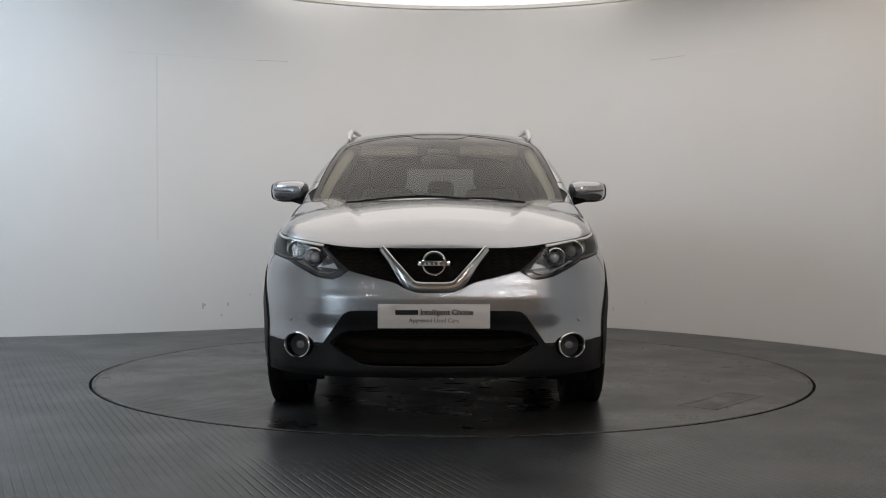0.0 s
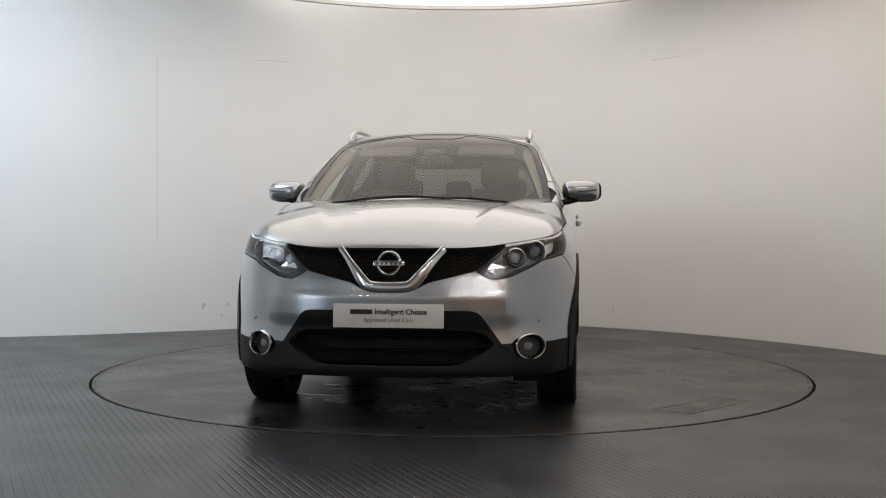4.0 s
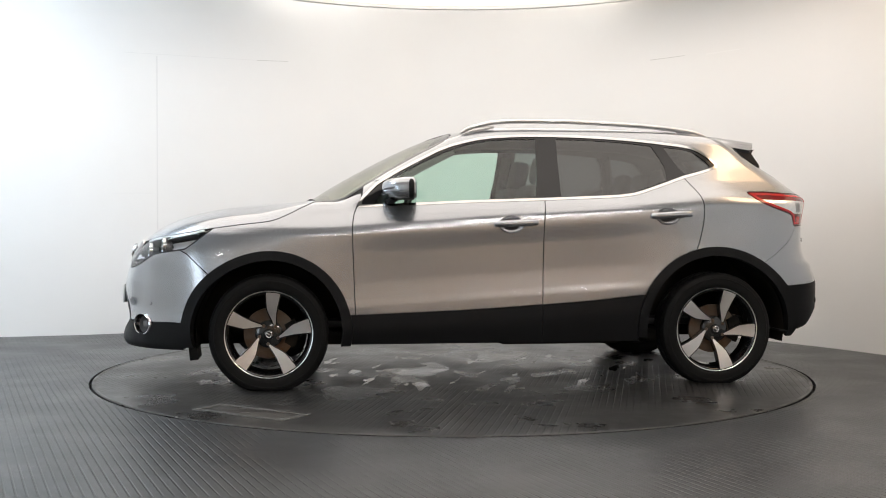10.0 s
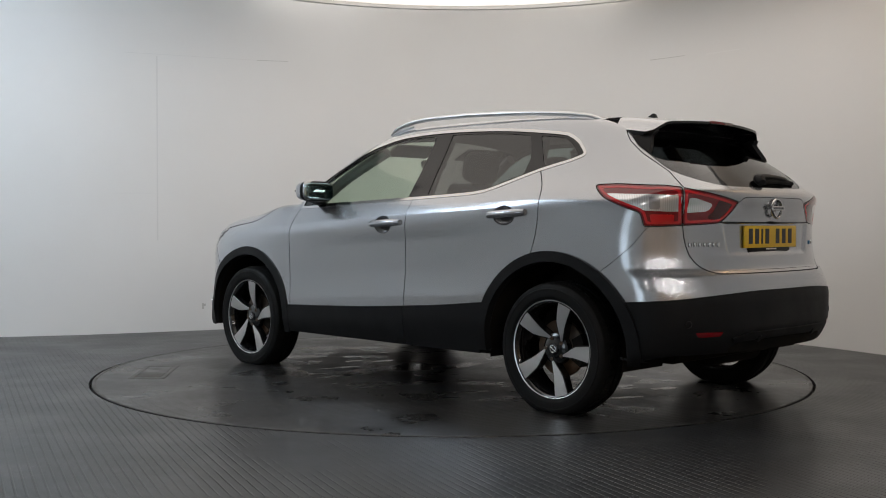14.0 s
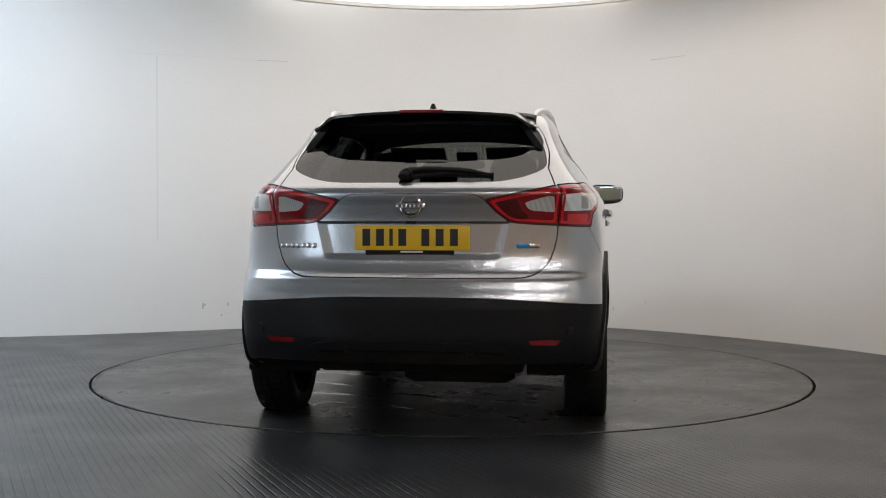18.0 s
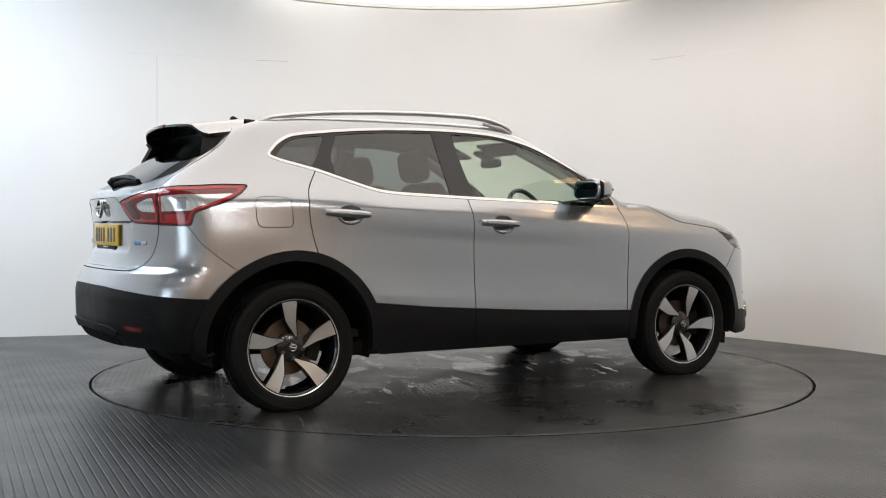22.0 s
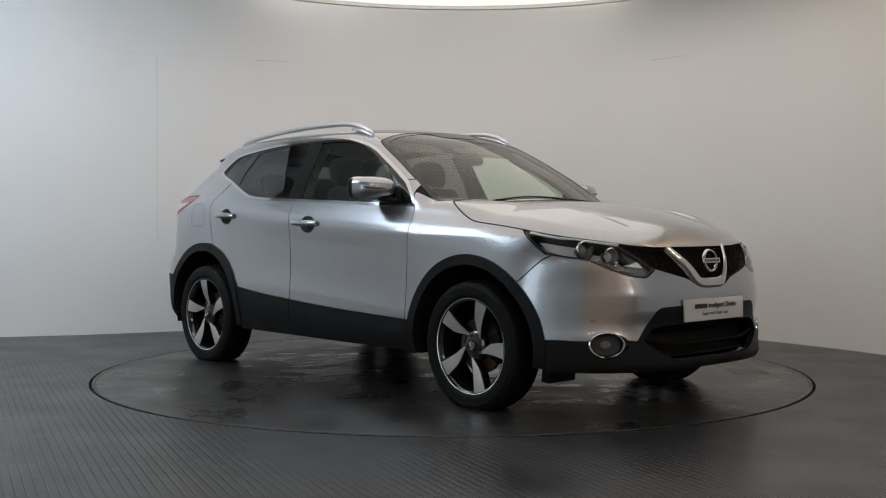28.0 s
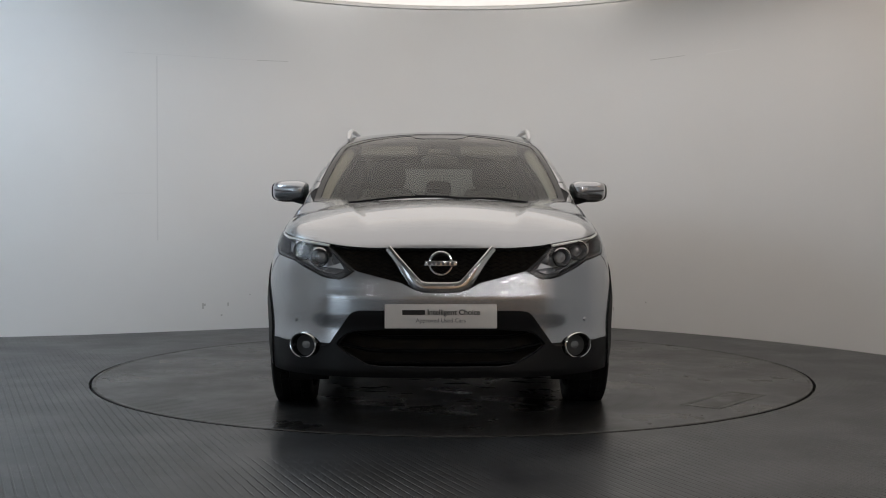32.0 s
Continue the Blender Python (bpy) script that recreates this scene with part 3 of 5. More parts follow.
# an unseen glowing panel over the near side of the set, added as cool fill
CEILING_FILL = material("ceiling_fill_glow", (0.8, 0.85, 0.9), 0.4, Emission_Strength=5.0)
CEILING_FILL.node_tree.nodes["Principled BSDF"].inputs["Emission Color"].default_value = (0.72, 0.88, 1.0, 1)
skylight = tagged(new("skylight"), "pale glowing ceiling panel, added unseen as cool fill", "skylight")
skylight.location = (-3.9, -1.1, 3.44)
for x in (-.56, .56):
    part("pane", box(1.08, 2.4, .012, .003, m=pose(x, 0, 0)), CEILING_FILL, skylight, "glowing frosted fill pane")
for sx, sy, x, y in ((2.36, .06, 0, 1.23), (2.36, .06, 0, -1.23), (.06, 2.4, 1.13, 0), (.06, 2.4, -1.13, 0), (.04, 2.4, 0, 0)):
    part("fill_frame_bar", box(sx, sy, .05, .006, m=pose(x, y, -.005)), WALL_PAINT, skylight)

# the large round softbox overhead
GLOW = material("lit_fabric", (0.9, 0.88, 0.84), 0.6, Emission_Strength=1.7)
GLOW.node_tree.nodes["Principled BSDF"].inputs["Emission Color"].default_value = (1.0, 0.935, 0.86, 1)
softbox = tagged(new("ceiling_softbox"), "large round glowing fabric softbox hung from the ceiling", "light")
softbox.location = (0.1, 0.0, 2.87)
part("diffuser", lathe([(0, 0), (1.3, -0.004), (2.56, 0)], 96, "Z"), GLOW, softbox, "glowing white fabric")
part("rim", lathe([(2.56, -0.03), (2.62, -0.03), (2.62, 0.12), (2.56, 0.12), (2.56, -0.03)], 96, "Z"), WALL_PAINT, softbox)

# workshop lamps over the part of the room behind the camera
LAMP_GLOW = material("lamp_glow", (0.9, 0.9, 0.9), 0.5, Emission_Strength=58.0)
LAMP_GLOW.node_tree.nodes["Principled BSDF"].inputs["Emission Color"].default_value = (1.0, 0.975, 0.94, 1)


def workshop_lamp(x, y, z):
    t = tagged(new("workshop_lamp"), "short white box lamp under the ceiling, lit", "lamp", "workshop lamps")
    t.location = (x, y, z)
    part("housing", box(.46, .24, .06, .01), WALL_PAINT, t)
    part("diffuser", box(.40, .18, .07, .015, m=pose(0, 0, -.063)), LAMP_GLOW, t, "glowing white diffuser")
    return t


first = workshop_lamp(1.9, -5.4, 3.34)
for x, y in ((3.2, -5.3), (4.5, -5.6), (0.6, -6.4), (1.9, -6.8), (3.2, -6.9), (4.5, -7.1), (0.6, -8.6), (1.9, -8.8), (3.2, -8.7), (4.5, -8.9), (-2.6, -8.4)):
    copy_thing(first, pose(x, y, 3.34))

# ---- the car ----
WALL_SKIN, ROOF_SKIN = skin()
ROOF_SKIN.quads = ROOF_SKIN.quads[:, ::-1]
ROOF_SKIN.polys = [p[::-1] for p in ROOF_SKIN.polys]
car = tagged(new("car"), "silver compact crossover car with black lower cladding on a turntable", "car")
SHIFT = Matrix.Translation((OX, OY, 0))


def on_side(x, z):
    if -WB <= x <= 0:
        return (x, z)
    p, ok = solve(np.array([[x, 0, z]]), np.array([[0, 1.0, 0]]), 1.1, 22)
    return (float(unroll(x, p[0, 1])), z) if ok[0] else (float(unroll(x, 0.6)), z)


def on_nose(y, z):
    p, ok = solve(np.array([[0.0, max(y, 1e-6), z]]), np.array([[1.0, 0, 0]]), 1.1, 22)
    return (float(unroll(p[0, 0], max(y, 1e-6))), z)


def on_tail(y, z):
    p, ok = solve(np.array([[-2.0, max(y, 1e-6), z]]), np.array([[-1.0, 0, 0]]), 1.7, 36)
    return (float(unroll(p[0, 0], max(y, 1e-6))), z)


def to_polygon(px, py, pts):
    """Signed distance to a closed outline, negative inside."""
    d2, inside = np.full(len(px), 1e9), np.zeros(len(px), bool)
    for (ax, ay), (bx, by) in zip(pts, pts[1:] + pts[:1]):
        ex, ey = bx - ax, by - ay
        wx, wy = px - ax, py - ay
        t = np.clip((wx * ex + wy * ey) / (ex * ex + ey * ey + 1e-12), 0, 1)
        d2 = np.minimum(d2, (wx - t * ex) ** 2 + (wy - t * ey) ** 2)
        cross = (ay > py) != (by > py)
        inside ^= cross & (px < (bx - ax) * (py - ay) / (by - ay + 1e-12) + ax)
    return np.where(inside, -1, 1) * np.sqrt(d2)


def region(pts, grow=0.0):
    return lambda s: to_polygon(s.u, s.v[:, 2], pts) - grow


def plan(pts, grow=0.0):
    return lambda s: to_polygon(s.v[:, 0], s.v[:, 1], pts) - grow


def front_region(pts, grow=0.0):
    return lambda s: np.where(s.v[:, 0] > 0, to_polygon(s.v[:, 1], s.v[:, 2], pts) - grow, 1)


def rear_region(pts, grow=0.0):
    return lambda s: np.where(s.v[:, 0] < -2.2, to_polygon(s.v[:, 1], s.v[:, 2], pts) - grow, 1)


def outside(f, gap=0.0):
    return lambda s: -f(s) + gap


def round_arch(cx, cz, r):
    return lambda s: np.hypot(s.u - cx, s.v[:, 2] - cz) - r


def below(f, gap=0.0):
    return lambda s: s.v[:, 2] - f(s.u) + gap


def above(f, gap=0.0):
    return lambda s: f(s.u) - s.v[:, 2] + gap


def sheet(*fields):
    out = []
    for s in (WALL_SKIN, ROOF_SKIN):
        for f in fields:
            if len(s.quads) or s.polys:
                s = s.cut(f).tidy()
        out.append(s)
    return joined(*out)


def skin_mesh(name, s, mat, proud=0.0, rim=0.014, side=1, whole=False):
    """A mesh from a piece of skin, with turned-in edges; side -1 mirrors it, whole joins both halves."""
    v, n = s.v + s.n * proud, s.n
    faces = [tuple(int(i) for i in q) for q in s.quads] + s.polys
    count = {}
    for f in faces:
        for i, j in zip(f, f[1:] + f[:1]):
            key = (i, j) if i < j else (j, i)
            count[key] = None if key in count else (i, j)
    edges = [e for e in count.values() if e]
    if whole:
        edges = [e for e in edges if abs(s.v[e[0]][1]) > 1e-4 or abs(s.v[e[1]][1]) > 1e-4]
    verts, norms, polys, loops = [tuple(p) for p in v], n, list(faces), []
    k = len(verts)
    if rim:
        ends = sorted({i for e in edges for i in e})
        where = {i: k + 2 * c for c, i in enumerate(ends)}
        for i in ends:
            verts.append(tuple(v[i]))
            verts.append(tuple(v[i] - n[i] * rim))
        for i, j in edges:
            a, b = where[i], where[j]
            polys.append((b, a, a + 1, b + 1))
    for f in polys:
        for i in f:
            loops.append(tuple(n[i]) if i < k else (0.0, 0.0, 0.0))
    if side < 0 or whole:
        mv = [(x, -y, z) for x, y, z in verts]
        mp = [f[::-1] for f in polys]
        ml = []
        for f in polys:
            for i in f[::-1]:
                ml.append((n[i][0], -n[i][1], n[i][2]) if i < k else (0.0, 0.0, 0.0))
        if whole:
            c = len(verts)
            verts, polys, loops = verts + mv, polys + [tuple(i + c for i in f) for f in mp], loops + ml
        else:
            verts, polys, loops = mv, mp, ml
    me = bpy.data.meshes.new(name)
    me.from_pydata(verts, [], polys)
    me.materials.append(mat)
    for p in me.polygons:
        p.use_smooth = True
    me.normals_split_custom_set(loops)
    return me


def panel(name, s, mat, parent=None, label="", proud=0.0, rim=0.014, side=1, whole=False):
    ob = new(name, skin_mesh(name, s, mat, proud, rim, side, whole))
    top_parent = parent or car
    ob.parent = top_parent
    if top_parent is car:
        ob.matrix_basis = SHIFT
    if label:
        ob["label"] = label
    return ob


def pair(name, s, mat, label="", proud=0.0, rim=0.014, parents=None):
    """The same panel on both flanks."""
    return [panel(name, s, mat, parents[i] if parents else None, label, proud, rim, side) for i, side in enumerate((1, -1))]


def fitted(name, bm, mat, label="", parent=None, smooth_angle=40):
    """A part in the axle's frame."""
    return part(name, bm, mat, parent or car, label, None if parent else SHIFT, smooth_angle)


def mirrored(bm):
    c = bm.copy()
    bmesh.ops.scale(c, vec=(1, -1, 1), verts=c.verts)
    bmesh.ops.reverse_faces(c, faces=c.faces)
    return c


def fitted_pair(name, bm, mat, label="", parents=None, smooth_angle=40):
    other = mirrored(bm)
    return [fitted(name, b, mat, label, parents[i] if parents else None, smooth_angle) for i, b in enumerate((bm, other))]


GAP = 0.0026
# lines on the flank
hood_pts = [on_nose(0, .833), on_nose(.3, .834), on_nose(.45, .842), on_nose(.56, .858), on_nose(.655, .873), on_side(.505, .892), on_side(.338, .919), on_side(.172, .942), (-.015, .966), (-.095, .996), (-.194, 1.046), (-.274, 1.082), (-.6, 1.2)]
HOODZ = hermite([p[0] for p in hood_pts[::-1]], [p[1] for p in hood_pts[::-1]])
SILLZ = hermite((-2.3, -2.21, -1.875, -1.58, -1.157, -.831, -.464, -.3), (.542, .535, .502, .481, .455, .441, .428, .422))
LIP = hermite((-.5, -.05, 0.0, 0.5), (.39, .39, .39, .39))

DLO = [(-.503, 1.046), (-.53, 1.105), (-.617, 1.189), (-.72, 1.252), (-.819, 1.306), (-.987, 1.392), (-1.07, 1.424), (-1.155, 1.447), (-1.235, 1.465), (-1.323, 1.477), (-1.491, 1.487), (-1.658, 1.489), (-1.826, 1.487), (-1.993, 1.481),
       (-2.16, 1.471), (-2.328, 1.455), (-2.495, 1.436), (-2.565, 1.424), (-2.61, 1.405), (-2.662, 1.372), (-2.712, 1.333), (-2.727, 1.318), (-2.731, 1.306), (-2.722, 1.295), (-2.70, 1.288), (-2.64, 1.269), (-2.476, 1.226), (-2.311, 1.17), (-2.213, 1.138),
       (-2.147, 1.120), (-2.06, 1.109), (-1.982, 1.104), (-1.817, 1.097), (-1.603, 1.088), (-1.156, 1.073), (-.692, 1.051)]
FRONT_DOOR = [(-.55, 1.2), (-.53, 1.105), (-.503, 1.05), (-.486, 1.012), (-.476, .96), (-.473, .904), (-.476, .78), (-.48, .674), (-.489, .443), (-.50, .25), (-1.575, .25), (-1.577, .479), (-1.586, .938), (-1.60, 1.092), (-1.61, 1.2)]
REAR_DOOR = [(-1.61, 1.2), (-1.60, 1.092), (-1.586, .938), (-1.577, .479), (-1.575, .25), (-2.3, .25), (-2.518, .805), (-2.533, .85), (-2.544, .89), (-2.556, .95), (-2.562, 1.0), (-2.563, 1.054), (-2.56, 1.09), (-2.549, 1.126), (-2.53, 1.156), (-2.477, 1.227), (-2.44, 1.29)]
ARCH_F, ARCH_R = round_arch(-.008, ARCH_Z, .462), round_arch(-WB + .008, ARCH_Z, .482)
INNER_F, INNER_R = round_arch(-.008, ARCH_Z, .408), round_arch(-WB + .008, ARCH_Z, .428)

HEADLIGHT = [on_nose(.655, .871), on_side(.505, .890), on_side(.40, .905), on_side(.312, .922), on_side(.345, .895), on_side(.42, .838), on_side(.47, .803), on_nose(.705, .775), on_nose(.64, .737), on_nose(.569, .705), on_nose(.52, .694), on_nose(.474, .690), on_nose(.445, .702), on_nose(.405, .728), on_nose(.47, .79), on_nose(.54, .855)]
GRILLE = [(0.0, .84), (.3, .842), (.45, .85), (.53, .86), (.535, .853), (.47, .79), (.40, .730), (.30, .705), (.183, .676), (.129, .646), (.09, .637), (0, .632), (-.1, .632), (-.1, .84)]
BUMP_LINE = [on_side(.30, .39), on_side(.50, .39), on_nose(.79, .392), on_nose(.70, .378), on_nose(.60, .372), on_nose(.548, .374), on_nose(.525, .385), on_nose(.498, .425), on_nose(.46, .48), on_nose(.424, .528), on_nose(.405, .540), on_nose(.375, .546), on_nose(.26, .547), on_nose(0, .547), (1.5, .547), (1.5, .1), (.3, .1)]
HATCH = [(-4.2, .711), on_tail(.1, .711), on_tail(.45, .712), on_tail(.501, .714), on_tail(.54, .724), on_tail(.572, .742), on_tail(.598, .766), on_tail(.618, .80), on_tail(.633, .845), on_tail(.643, .89), on_tail(.648, .951), on_tail(.645, 1.04), on_tail(.636, 1.118), on_tail(.618, 1.165), on_tail(.600, 1.205), on_tail(.602, 1.25), on_tail(.598, 1.30), on_tail(.575, 1.37), on_tail(.50, 1.46), (-4.2, 1.50)]
BACK_GLASS = [(-4.2, 1.136), on_tail(.1, 1.136), on_tail(.32, 1.137), on_tail(.40, 1.143), on_tail(.484, 1.161), on_tail(.55, 1.187), on_tail(.580, 1.206), on_tail(.590, 1.225), on_tail(.588, 1.26), on_tail(.575, 1.31), on_tail(.54, 1.38), on_tail(.48, 1.43), (-4.2, 1.44)]
LAMP_OUT = [on_tail(.640, 1.127), on_tail(.70, 1.136), on_side(-3.146, 1.137), on_side(-2.981, 1.147), on_side(-2.868, 1.146), on_side(-2.862, 1.138), on_side(-2.905, 1.102), on_side(-2.948, 1.076), on_side(-3.01, 1.05), on_side(-3.075, 1.027), on_side(-3.125, 1.010), on_side(-3.140, .998), on_side(-3.155, .940), on_tail(.76, .939), on_tail(.648, .944)]
LAMP_IN = [on_tail(.6405, 1.126), on_tail(.50, 1.095), on_tail(.331, 1.060), on_tail(.345, 1.038), on_tail(.375, 1.005), on_tail(.415, .974), on_tail(.435, .962), on_tail(.46, .955), on_tail(.55, .949), on_tail(.648, .945)]
REAR_LINE = hermite((-4.2, -3.75, -3.45, -3.3, -3.0), (.627, .627, .612, .598, .575))
WINDSCREEN = [(-.20, -.2), (-.20, 0), (-.215, .30), (-.26, .50), (-.34, .66), (-.42, .735), (-.55, .720), (-.75, .682), (-.95, .640), (-1.03, .612), (-1.085, .45), (-1.11, .25), (-1.115, 0), (-1.115, -.2)]
ROOF_GLASS = [(-1.122, -.2), (-1.122, 0), (-1.117, .25), (-1.092, .45), (-1.045, .595), (-1.10, .585), (-1.3, .555), (-2.0, .545), (-2.35, .53), (-2.40, .48), (-2.41, 0), (-2.41, -.2)]
FUEL = [(-2.66, .935), (-2.68, .93), (-2.80, .93), (-2.825, .94), (-2.835, .97), (-2.84, 1.05), (-2.832, 1.077), (-2.81, 1.085), (-2.70, 1.085), (-2.67, 1.078), (-2.658, 1.055), (-2.648, .96)]

flank = lambda s: half_width(s.v[:, 0], s.v[:, 2]) - .05 - s.v[:, 1]
DLO_OPEN = lambda s: np.maximum(to_polygon(s.u, s.v[:, 2], DLO), flank(s))
no_doors = [outside(region(FRONT_DOOR), GAP), outside(region(REAR_DOOR), GAP)]
hood_zone = lambda s: np.maximum(HOODZ(s.u) - s.v[:, 2], -0.235 - 0.10 * s.v[:, 1] ** 2 - s.v[:, 0])

# doors
FOG_U = on_nose(.650, .371)[0]
FOG = lambda s: np.where(s.v[:, 0] > 0, np.hypot((s.u - FOG_U) / .086, (s.v[:, 2] - .371) / .055) - 1, 1)
cups = [lambda s: 1 - np.hypot((s.u + 1.392) / .075, (s.v[:, 2] - .945) / .052), lambda s: 1 - np.hypot((s.u + 2.336) / .075, (s.v[:, 2] - .995) / .052)]
door_cuts = [*cups, above(SILLZ, GAP), outside(DLO_OPEN), outside(ARCH_R, GAP)]
front_doors = pair("front_door", sheet(region(FRONT_DOOR, -GAP), *door_cuts, flank), PAINT)
rear_doors = pair("rear_door", sheet(region(REAR_DOOR, -GAP), *door_cuts, flank), PAINT)
# hood
hood = panel("hood", sheet(lambda s: hood_zone(s) + GAP), PAINT, whole=True, rim=0.02)
# front wings
fender_zone = region([(-.53, 1.2), (-.53, 1.105), (-.503, 1.05), (-.486, 1.012), (-.476, .96), (-.473, .904), (-.476, .78), (-.48, .674), (-.489, .443), (-.49, .40), (-.30, .30)] + [on_side(.30, .60), on_side(.33, .658), on_side(.455, .775), on_side(.50, .80), on_side(.50, .95), (-.1, 1.2)], -GAP)
cowl_side = lambda s: np.where(s.v[:, 0] < -.17, .705 + .25 * (-.28 - s.v[:, 0]) - s.v[:, 1], -1.0)
split_a = lambda s: np.where(s.u < 0.1, (s.v[:, 2] - 1.139) + 0.30 * (s.u + 0.412), -1.0)
pair("front_wing", sheet(fender_zone, outside(lambda s: hood_zone(s), GAP), outside(ARCH_F), outside(region(HEADLIGHT), GAP), above(SILLZ, GAP), outside(plan(WINDSCREEN), GAP), lambda s: split_a(s) + 0.002, cowl_side), PAINT)
pair("cowl_panel", sheet(outside(lambda s: hood_zone(s), .004), outside(plan(WINDSCREEN), -.012), lambda s: -cowl_side(s), lambda s: s.v[:, 0] + .18, lambda s: -.6 - s.v[:, 0]), BLACKPLASTIC, "black plastic scuttle panel", -.006, .0)
# body sides: pillars, roof edges and rear quarters
side_cuts = [lambda s: s.v[:, 0] + 0.36, *no_doors, outside(DLO_OPEN), outside(plan(WINDSCREEN), GAP), outside(plan(ROOF_GLASS), GAP), outside(region(HATCH), GAP), outside(region(LAMP_OUT), GAP), outside(ARCH_R),
      lambda s: np.where(s.u < -2.40, REAR_LINE(s.u) - s.v[:, 2] + GAP, 0.9 - s.v[:, 2]), lambda s: np.where(s.u > -.62, -split_a(s), -1.0), outside(lambda s: np.maximum(np.maximum(s.v[:, 0] + 2.405, s.v[:, 1] - 0.53), 1.3 - s.v[:, 2]), .001)]
SEAM = hermite((-4.3, -3.165, -3.08, -3.0, -2.93, -2.8), (.942, .942, .85, .775, .72, .62))
quarter_zone = lambda s: np.where(s.u < -2.8, SEAM(s.u) - s.v[:, 2] + .0018, -1.0)
cover_zone = lambda s: np.where(s.u < -2.8, s.v[:, 2] - SEAM(s.u) + .0018, 1.0)
pair("bumper_cover", sheet(*side_cuts, cover_zone), PAINT, "silver upper skin of the rear bumper")
side_cuts.append(quarter_zone)
side_frames = [panel("body_side", sheet(*side_cuts), PAINT), panel("body_side", sheet(*side_cuts, outside(region(FUEL), 0.0015)), PAINT, side=-1)]
panel("fuel_flap", sheet(region(FUEL, -.0015), lambda s: -s.v[:, 1] + .3), PAINT, side=-1)
# tailgate
GARNISH = [(-4.2, 1.084), on_tail(.1, 1.084), on_tail(.26, 1.083), on_tail(.285, 1.080), on_tail(.305, 1.070), on_tail(.326, 1.057), on_tail(.345, 1.034), on_tail(.41, .975), on_tail(.44, .958), on_tail(.1, .958), (-4.2, .958)]
tailgate = panel("tailgate", sheet(region(HATCH, -GAP), outside(region(BACK_GLASS), 0.001), outside(region(LAMP_IN), GAP), outside(region(GARNISH), .0015), lambda s: s.v[:, 2] - 1.45), PAINT, whole=True)
panel("tailgate_garnish", sheet(region(GARNISH, -.0015), outside(region(LAMP_IN), GAP)), PAINT, tailgate, whole=True)
panel("rear_window", sheet(region(BACK_GLASS, -.001)), GLASS_REAR, tailgate, "dark privacy glass", proud=-0.003, rim=0, whole=True)
panel("frit", sheet(region(BACK_GLASS, -.001), lambda s: 1.392 - s.v[:, 2]), GLOSSBLACK, tailgate, proud=-0.001, rim=0, whole=True)
# bumpers
front_bumper = panel("front_bumper", sheet(outside(FOG), lambda s: 0.1 - s.u, outside(region(BUMP_LINE), .001), lambda s: s.v[:, 2] - 0.90, outside(lambda s: hood_zone(s), GAP), outside(region(HEADLIGHT), GAP), outside(front_region(GRILLE), .001), outside(fender_zone, 2 * GAP), outside(ARCH_F), above(LIP)), PAINT, whole=True)
MOUTH = [(-.1, .458), (0, .458), (.30, .458), (.40, .452), (.445, .438), (.480, .405), (.492, .385), (.45, .352), (.38, .315), (.339, .296), (.28, .288), (0, .285), (-.1, .285)]
panel("lower_bumper", sheet(outside(FOG), lambda s: 0.1 - s.u, region(BUMP_LINE), outside(ARCH_F), outside(front_region(MOUTH)), lambda s: 0.235 - s.v[:, 2]), BLACKPLASTIC, front_bumper, "textured black plastic", rim=.03, whole=True)
rear_bumper = panel("rear_bumper", sheet(lambda s: s.u + 2.95, below(REAR_LINE, .0), outside(ARCH_R), lambda s: 0.312 - s.v[:, 2]), BLACKPLASTIC, None, "textured black plastic", rim=.03, whole=True)
# cladding
for lo, hi in ((-2.35, -1.579), (-1.575, -.30)):
    pair("sill_cladding", sheet(lambda s: s.u - hi, lambda s: lo - s.u, below(SILLZ), outside(ARCH_F, .003), outside(ARCH_R, .003), lambda s: 0.26 - s.v[:, 2]), BLACKPLASTIC, proud=0.006, rim=.03)
pair("front_arch_trim", sheet(ARCH_F, outside(INNER_F), lambda s: 0.25 - s.v[:, 2]), BLACKPLASTIC, proud=0.007, rim=.05)
pair("rear_arch_trim", sheet(ARCH_R, outside(INNER_R), lambda s: 0.28 - s.v[:, 2]), BLACKPLASTIC, proud=0.014, rim=.05)
# glass
F_WIN = [(-.60, 1.062), (-.89, 1.073), (-1.156, 1.085), (-1.545, 1.100), (-1.57, 1.25), (-1.585, 1.462), (-1.45, 1.462), (-1.30, 1.452), (-1.156, 1.424), (-1.02, 1.375), (-.89, 1.315), (-.78, 1.258), (-.68, 1.185)]
R_WIN = [(-1.70, 1.112), (-1.985, 1.122), (-2.09, 1.132), (-2.16, 1.145), (-2.368, 1.215), (-2.37, 1.30), (-2.345, 1.355), (-2.307, 1.428), (-2.15, 1.445), (-1.98, 1.456), (-1.712, 1.463)]
Q_WIN = [(-2.382, 1.422), (-2.50, 1.410), (-2.556, 1.398), (-2.60, 1.372), (-2.672, 1.310), (-2.668, 1.298), (-2.497, 1.252), (-2.46, 1.285)]
pair("door_window", sheet(region(F_WIN), flank), GLASS_FRONT, "clear green-tinted glass", -.006, 0, front_doors)
pair("door_window", sheet(region(R_WIN), flank), GLASS_DARK, "dark privacy glass", -.006, 0, rear_doors)
pair("quarter_window", sheet(region(Q_WIN), flank), GLASS_DARK, "dark privacy glass", -.006, 0, side_frames)
pair("window_trim", sheet(region(DLO, -.013), flank, outside(region(F_WIN)), outside(region(R_WIN)), outside(region(Q_WIN))), GLOSSBLACK, "black pillar trim", -.003, .012)
